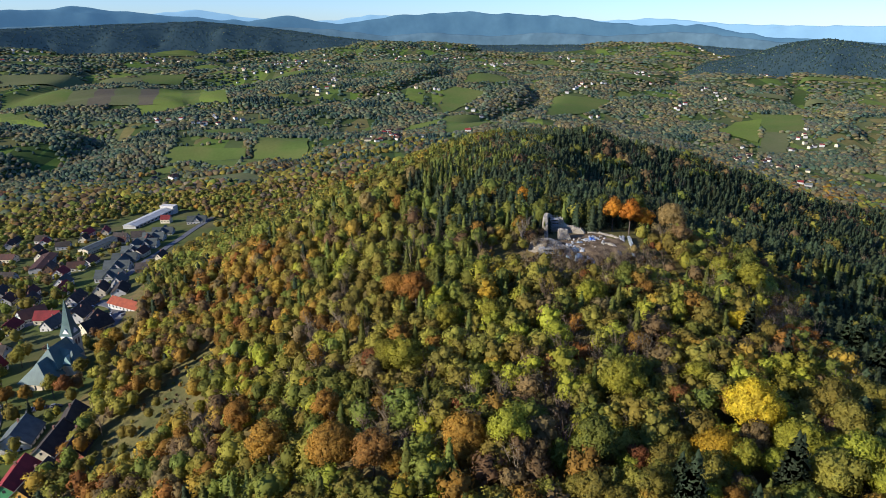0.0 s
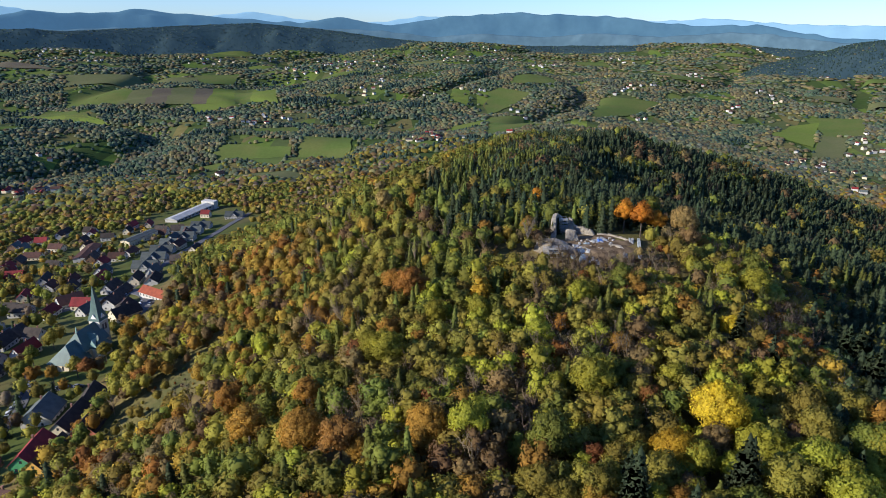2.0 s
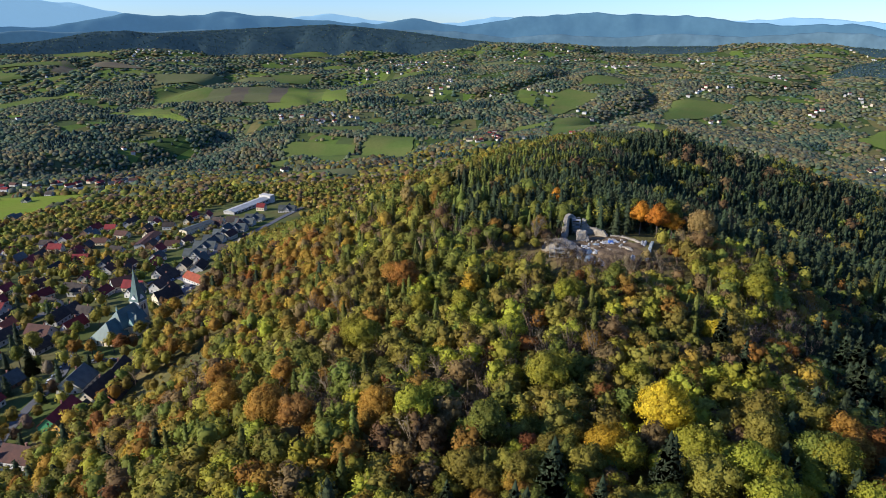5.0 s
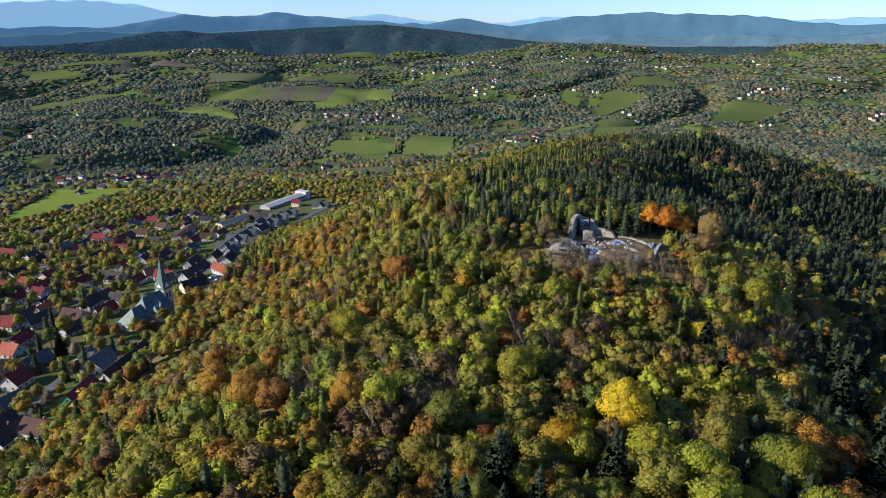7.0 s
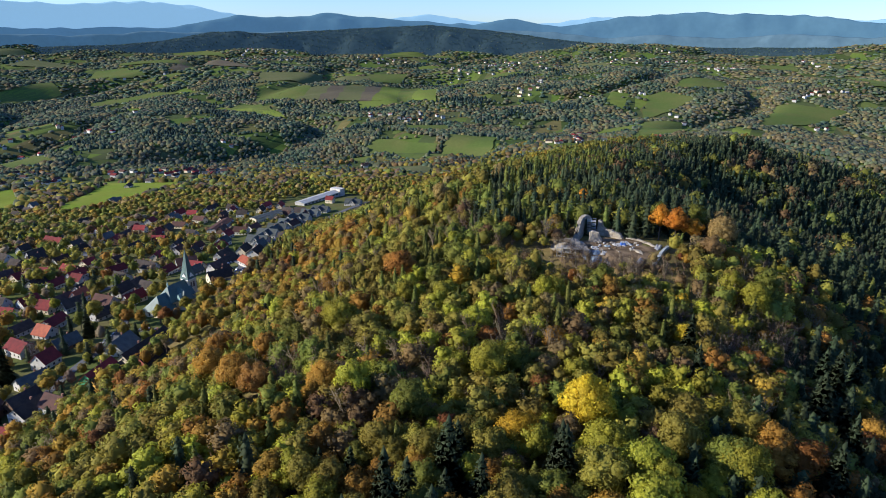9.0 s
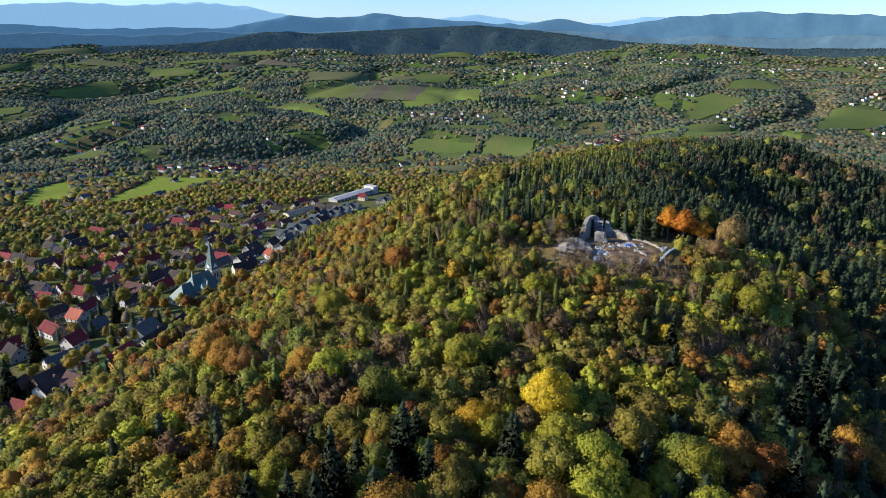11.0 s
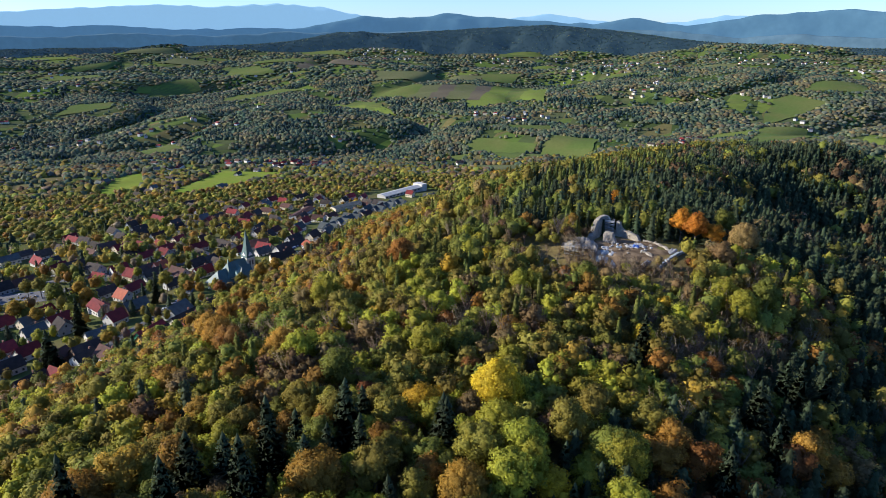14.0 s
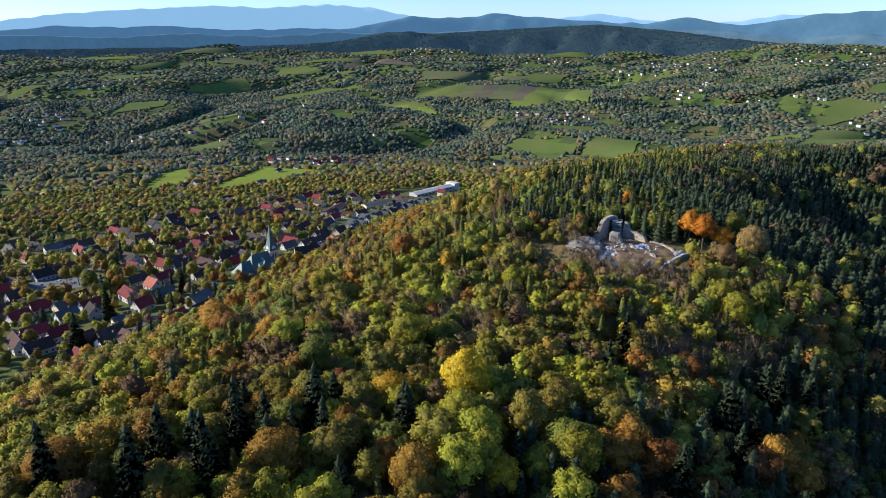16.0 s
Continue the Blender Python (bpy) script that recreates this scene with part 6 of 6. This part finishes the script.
METAL_ROOF = surface("pale_metal_roof", (0.40, 0.40, 0.37), (0.32, 0.32, 0.30), scale=0.2, rough=0.6, spread=0.12)


def hall():
    root = thing("factory_hall", "long low hall with a pale grey metal roof", "factory", (-343, 718, float(ground_height(-343, 718))), -10)
    bm = bmesh.new()
    box(bm, -8, -40, -3, 8, 32, 5.5)
    long_wall = part("wall", bm, WALLS[2], root)
    bm = bmesh.new()
    solid(bm, [(-8.6, -40.6, 5.5), (8.6, -40.6, 5.5), (8.6, 32.4, 5.5), (-8.6, 32.4, 5.5), (0, -40.6, 7.4), (0, 32.4, 7.4)], [(0, 1, 4), (1, 2, 5, 4), (2, 3, 5), (3, 0, 4, 5), (3, 2, 1, 0)])
    part("roof", bm, METAL_ROOF, root, "pale grey metal roof")
    bm = bmesh.new()
    box(bm, -9, 32.5, -3, 9, 42, 9.0)
    part("wall", bm, WALLS[0], root, "taller white end block")
    for k in range(10):
        bm = bmesh.new()
        box(bm, 7.9, -39 + k * 7, 2.6, 8.08, -35 + k * 7, 4.2)
        part("window", bm, GLASS, long_wall)


def hamlet_places():
    rs = np.random.RandomState(15)
    out = []
    for cx, cy, w, d, n in HAMLETS:
        ax, ay = np.array((cx - 85, cy)) / math.hypot(cx - 85, cy)
        for k in range(n):
            u, v = rs.normal() * 0.5, rs.uniform(-1, 1)
            out.append((cx + ay * u * w + ax * v * d, cy - ax * u * w + ay * v * d))
    first = len(out)
    for k in range(46):
        a, r = radians(rs.uniform(-66, 37)), 1500 + 2900 * rs.uniform() ** 0.8
        way = rs.uniform(0, 6.28)
        for j in range(rs.randint(3, 8)):
            q = (j - 2) * rs.uniform(28, 55)
            out.append((85 + r * math.sin(a) + q * math.cos(way) + rs.normal() * 14, r * math.cos(a) + q * math.sin(way) + rs.normal() * 14))
    free = ~in_field(np.array([p[0] for p in out]), np.array([p[1] for p in out]))
    return [p for p, f in zip(out, free) if f], int(free[first:].sum())


FAR_HOUSES, SCATTERED = hamlet_places()


def hamlets():
    """Small far houses, each with walls and a roof."""
    rs = np.random.RandomState(16)
    known = FAR_HOUSES[:-SCATTERED]
    near = sorted(FAR_HOUSES[-SCATTERED:], key=lambda p: math.hypot(*p))
    for x, y in known + near[:295 - len(known)]:
        far_house(x, y, "rdbbgr"[rs.randint(6)], rs.uniform(0, 180), rs.uniform(10, 15), rs)
    vs, fs, mat = [], [], []
    for x, y in near[295 - len(known):]:
        c, s, l, w, z = math.cos(x), math.sin(x), rs.uniform(5, 7), 4.2, float(ground_height(x, y)) + 1.5
        o = len(vs)
        pts = [(-l, -w, -4), (l, -w, -4), (l, w, -4), (-l, w, -4), (-l, -w, 4.6), (l, -w, 4.6), (l, w, 4.6), (-l, w, 4.6), (-l, 0, 7.4), (l, 0, 7.4)]
        vs += [(x + a * c - b * s, y + a * s + b * c, z + h) for a, b, h in pts]
        fs += [tuple(o + i for i in f) for f in ((0, 1, 5, 4), (2, 3, 7, 6), (1, 2, 6, 9, 5), (3, 0, 4, 8, 7), (4, 5, 9, 8), (6, 7, 8, 9))]
        mat += [rs.randint(3)] * 4 + [3 + rs.randint(3)] * 2
    me = mesh_of("far_settlement", vs, fs, [WALLS[0], WALLS[1], WALLS[2], ROOF["r"], ROOF["d"], ROOF["b"]], mat)
    tagged(new("far_settlement", me), "scattered small houses in the far valley", "houses", kind="stuff")


def far_house(x, y, colour, turn, length, rs):
    root = thing("farmhouse", f"small white house with a {ROOF_WORD[colour]} roof in the valley", "house", (x, y, float(ground_height(x, y)) + (0 if math.hypot(x, y) < 1900 else 1.5)), turn, "far houses of the valley")
    l, w, e, h = length / 2, 4.6, 5.0, 8.2
    bm = bmesh.new()
    solid(bm, [(-l, -w, -3), (l, -w, -3), (l, w, -3), (-l, w, -3), (-l, -w, e), (l, -w, e), (l, w, e), (-l, w, e), (-l, 0, h - 0.2), (l, 0, h - 0.2)], [(0, 1, 5, 4), (2, 3, 7, 6), (1, 2, 6, 9, 5), (3, 0, 4, 8, 7)])
    part("wall", bm, WALLS[(0, 0, 1, 2)[rs.randint(4)]], root)
    bm = bmesh.new()
    solid(bm, [(-l - 0.4, -w - 0.5, e - 0.3), (l + 0.4, -w - 0.5, e - 0.3), (l + 0.4, w + 0.5, e - 0.3), (-l - 0.4, w + 0.5, e - 0.3), (-l - 0.4, 0, h), (l + 0.4, 0, h)], [(0, 1, 5, 4), (2, 3, 4, 5), (1, 2, 5), (3, 0, 4)])
    part("roof", bm, ROOF[colour], root)


for args in FIELDS:
    field(*args)
road(((-352, 190), (-351, 236), (-330, 250), (-305, 285), (-297, 310), (-290, 345), (-268, 380), (-248, 416), (-252, 458), (-260, 520), (-263, 580), (-265, 650), (-268, 720)), 6.0)
road(((-250, 290), (-232, 283), (-222, 272), (-205, 252), (-195, 232), (-188, 203), (-170, 165), (-150, 130)), 4.5)
road(((-156, 240), (-150, 200), (-144, 170), (-136, 140)), 3.0, label="narrow lane at the foot of the hill")
road(((-248, 416), (-222, 395), (-205, 372), (-204, 350)), 9.0, label="asphalt yard and car park by the church")
road(((-680, 560), (-560, 500), (-470, 440), (-400, 400), (-350, 345), (-297, 310)), 5.0)
road(((-346, 196), (-322, 212), (-300, 232)), 22.0, "pavement", "grey paved village square with parked cars")
village()
for k, (x, y) in enumerate(((-262, 474), (-269, 501), (-276, 528), (-280, 553), (-279, 577), (-285, 606), (-287, 632), (-273, 689))):
    row_building(x - 4, y, 8, 20, 13, "")
    row_building(x - 4, y + 1, 98, 16, 8, "")
hall()
church(-200.5, 291.0, -13.5, -6)
terrace()
ruin()
rs_cars = np.random.RandomState(3)
for i in range(46):
    word = ("silver", "white", "dark blue", "red", "black", "silver")[rs_cars.randint(6)]
    if i < 12:
        x, y, a = -244 + 1.6 * (i % 6) + rs_cars.uniform(-1, 1), 405 - i * 3.0, 170
    elif i < 20:
        x, y, a = -206 - (i - 12) * 3.2, 372 + (i % 2) * 6, 80
    elif i < 28:
        x, y, a = -211 + (i - 20) * 1.6, 262 - (i - 20) * 4.6, 115
    elif i >= 34:
        x, y, a = -340 + (i - 34) * 3.4, 205 + (i - 34) * 2.5 + (5 if i % 2 else -5), 130
    else:
        x, y, a = rs_cars.uniform(-192, -178), 256 + rs_cars.uniform(-2, 2), 20
    car(x, y, a + rs_cars.uniform(-6, 6), PAINT[word], word)
hamlets()
plant_hill()
plant_far()
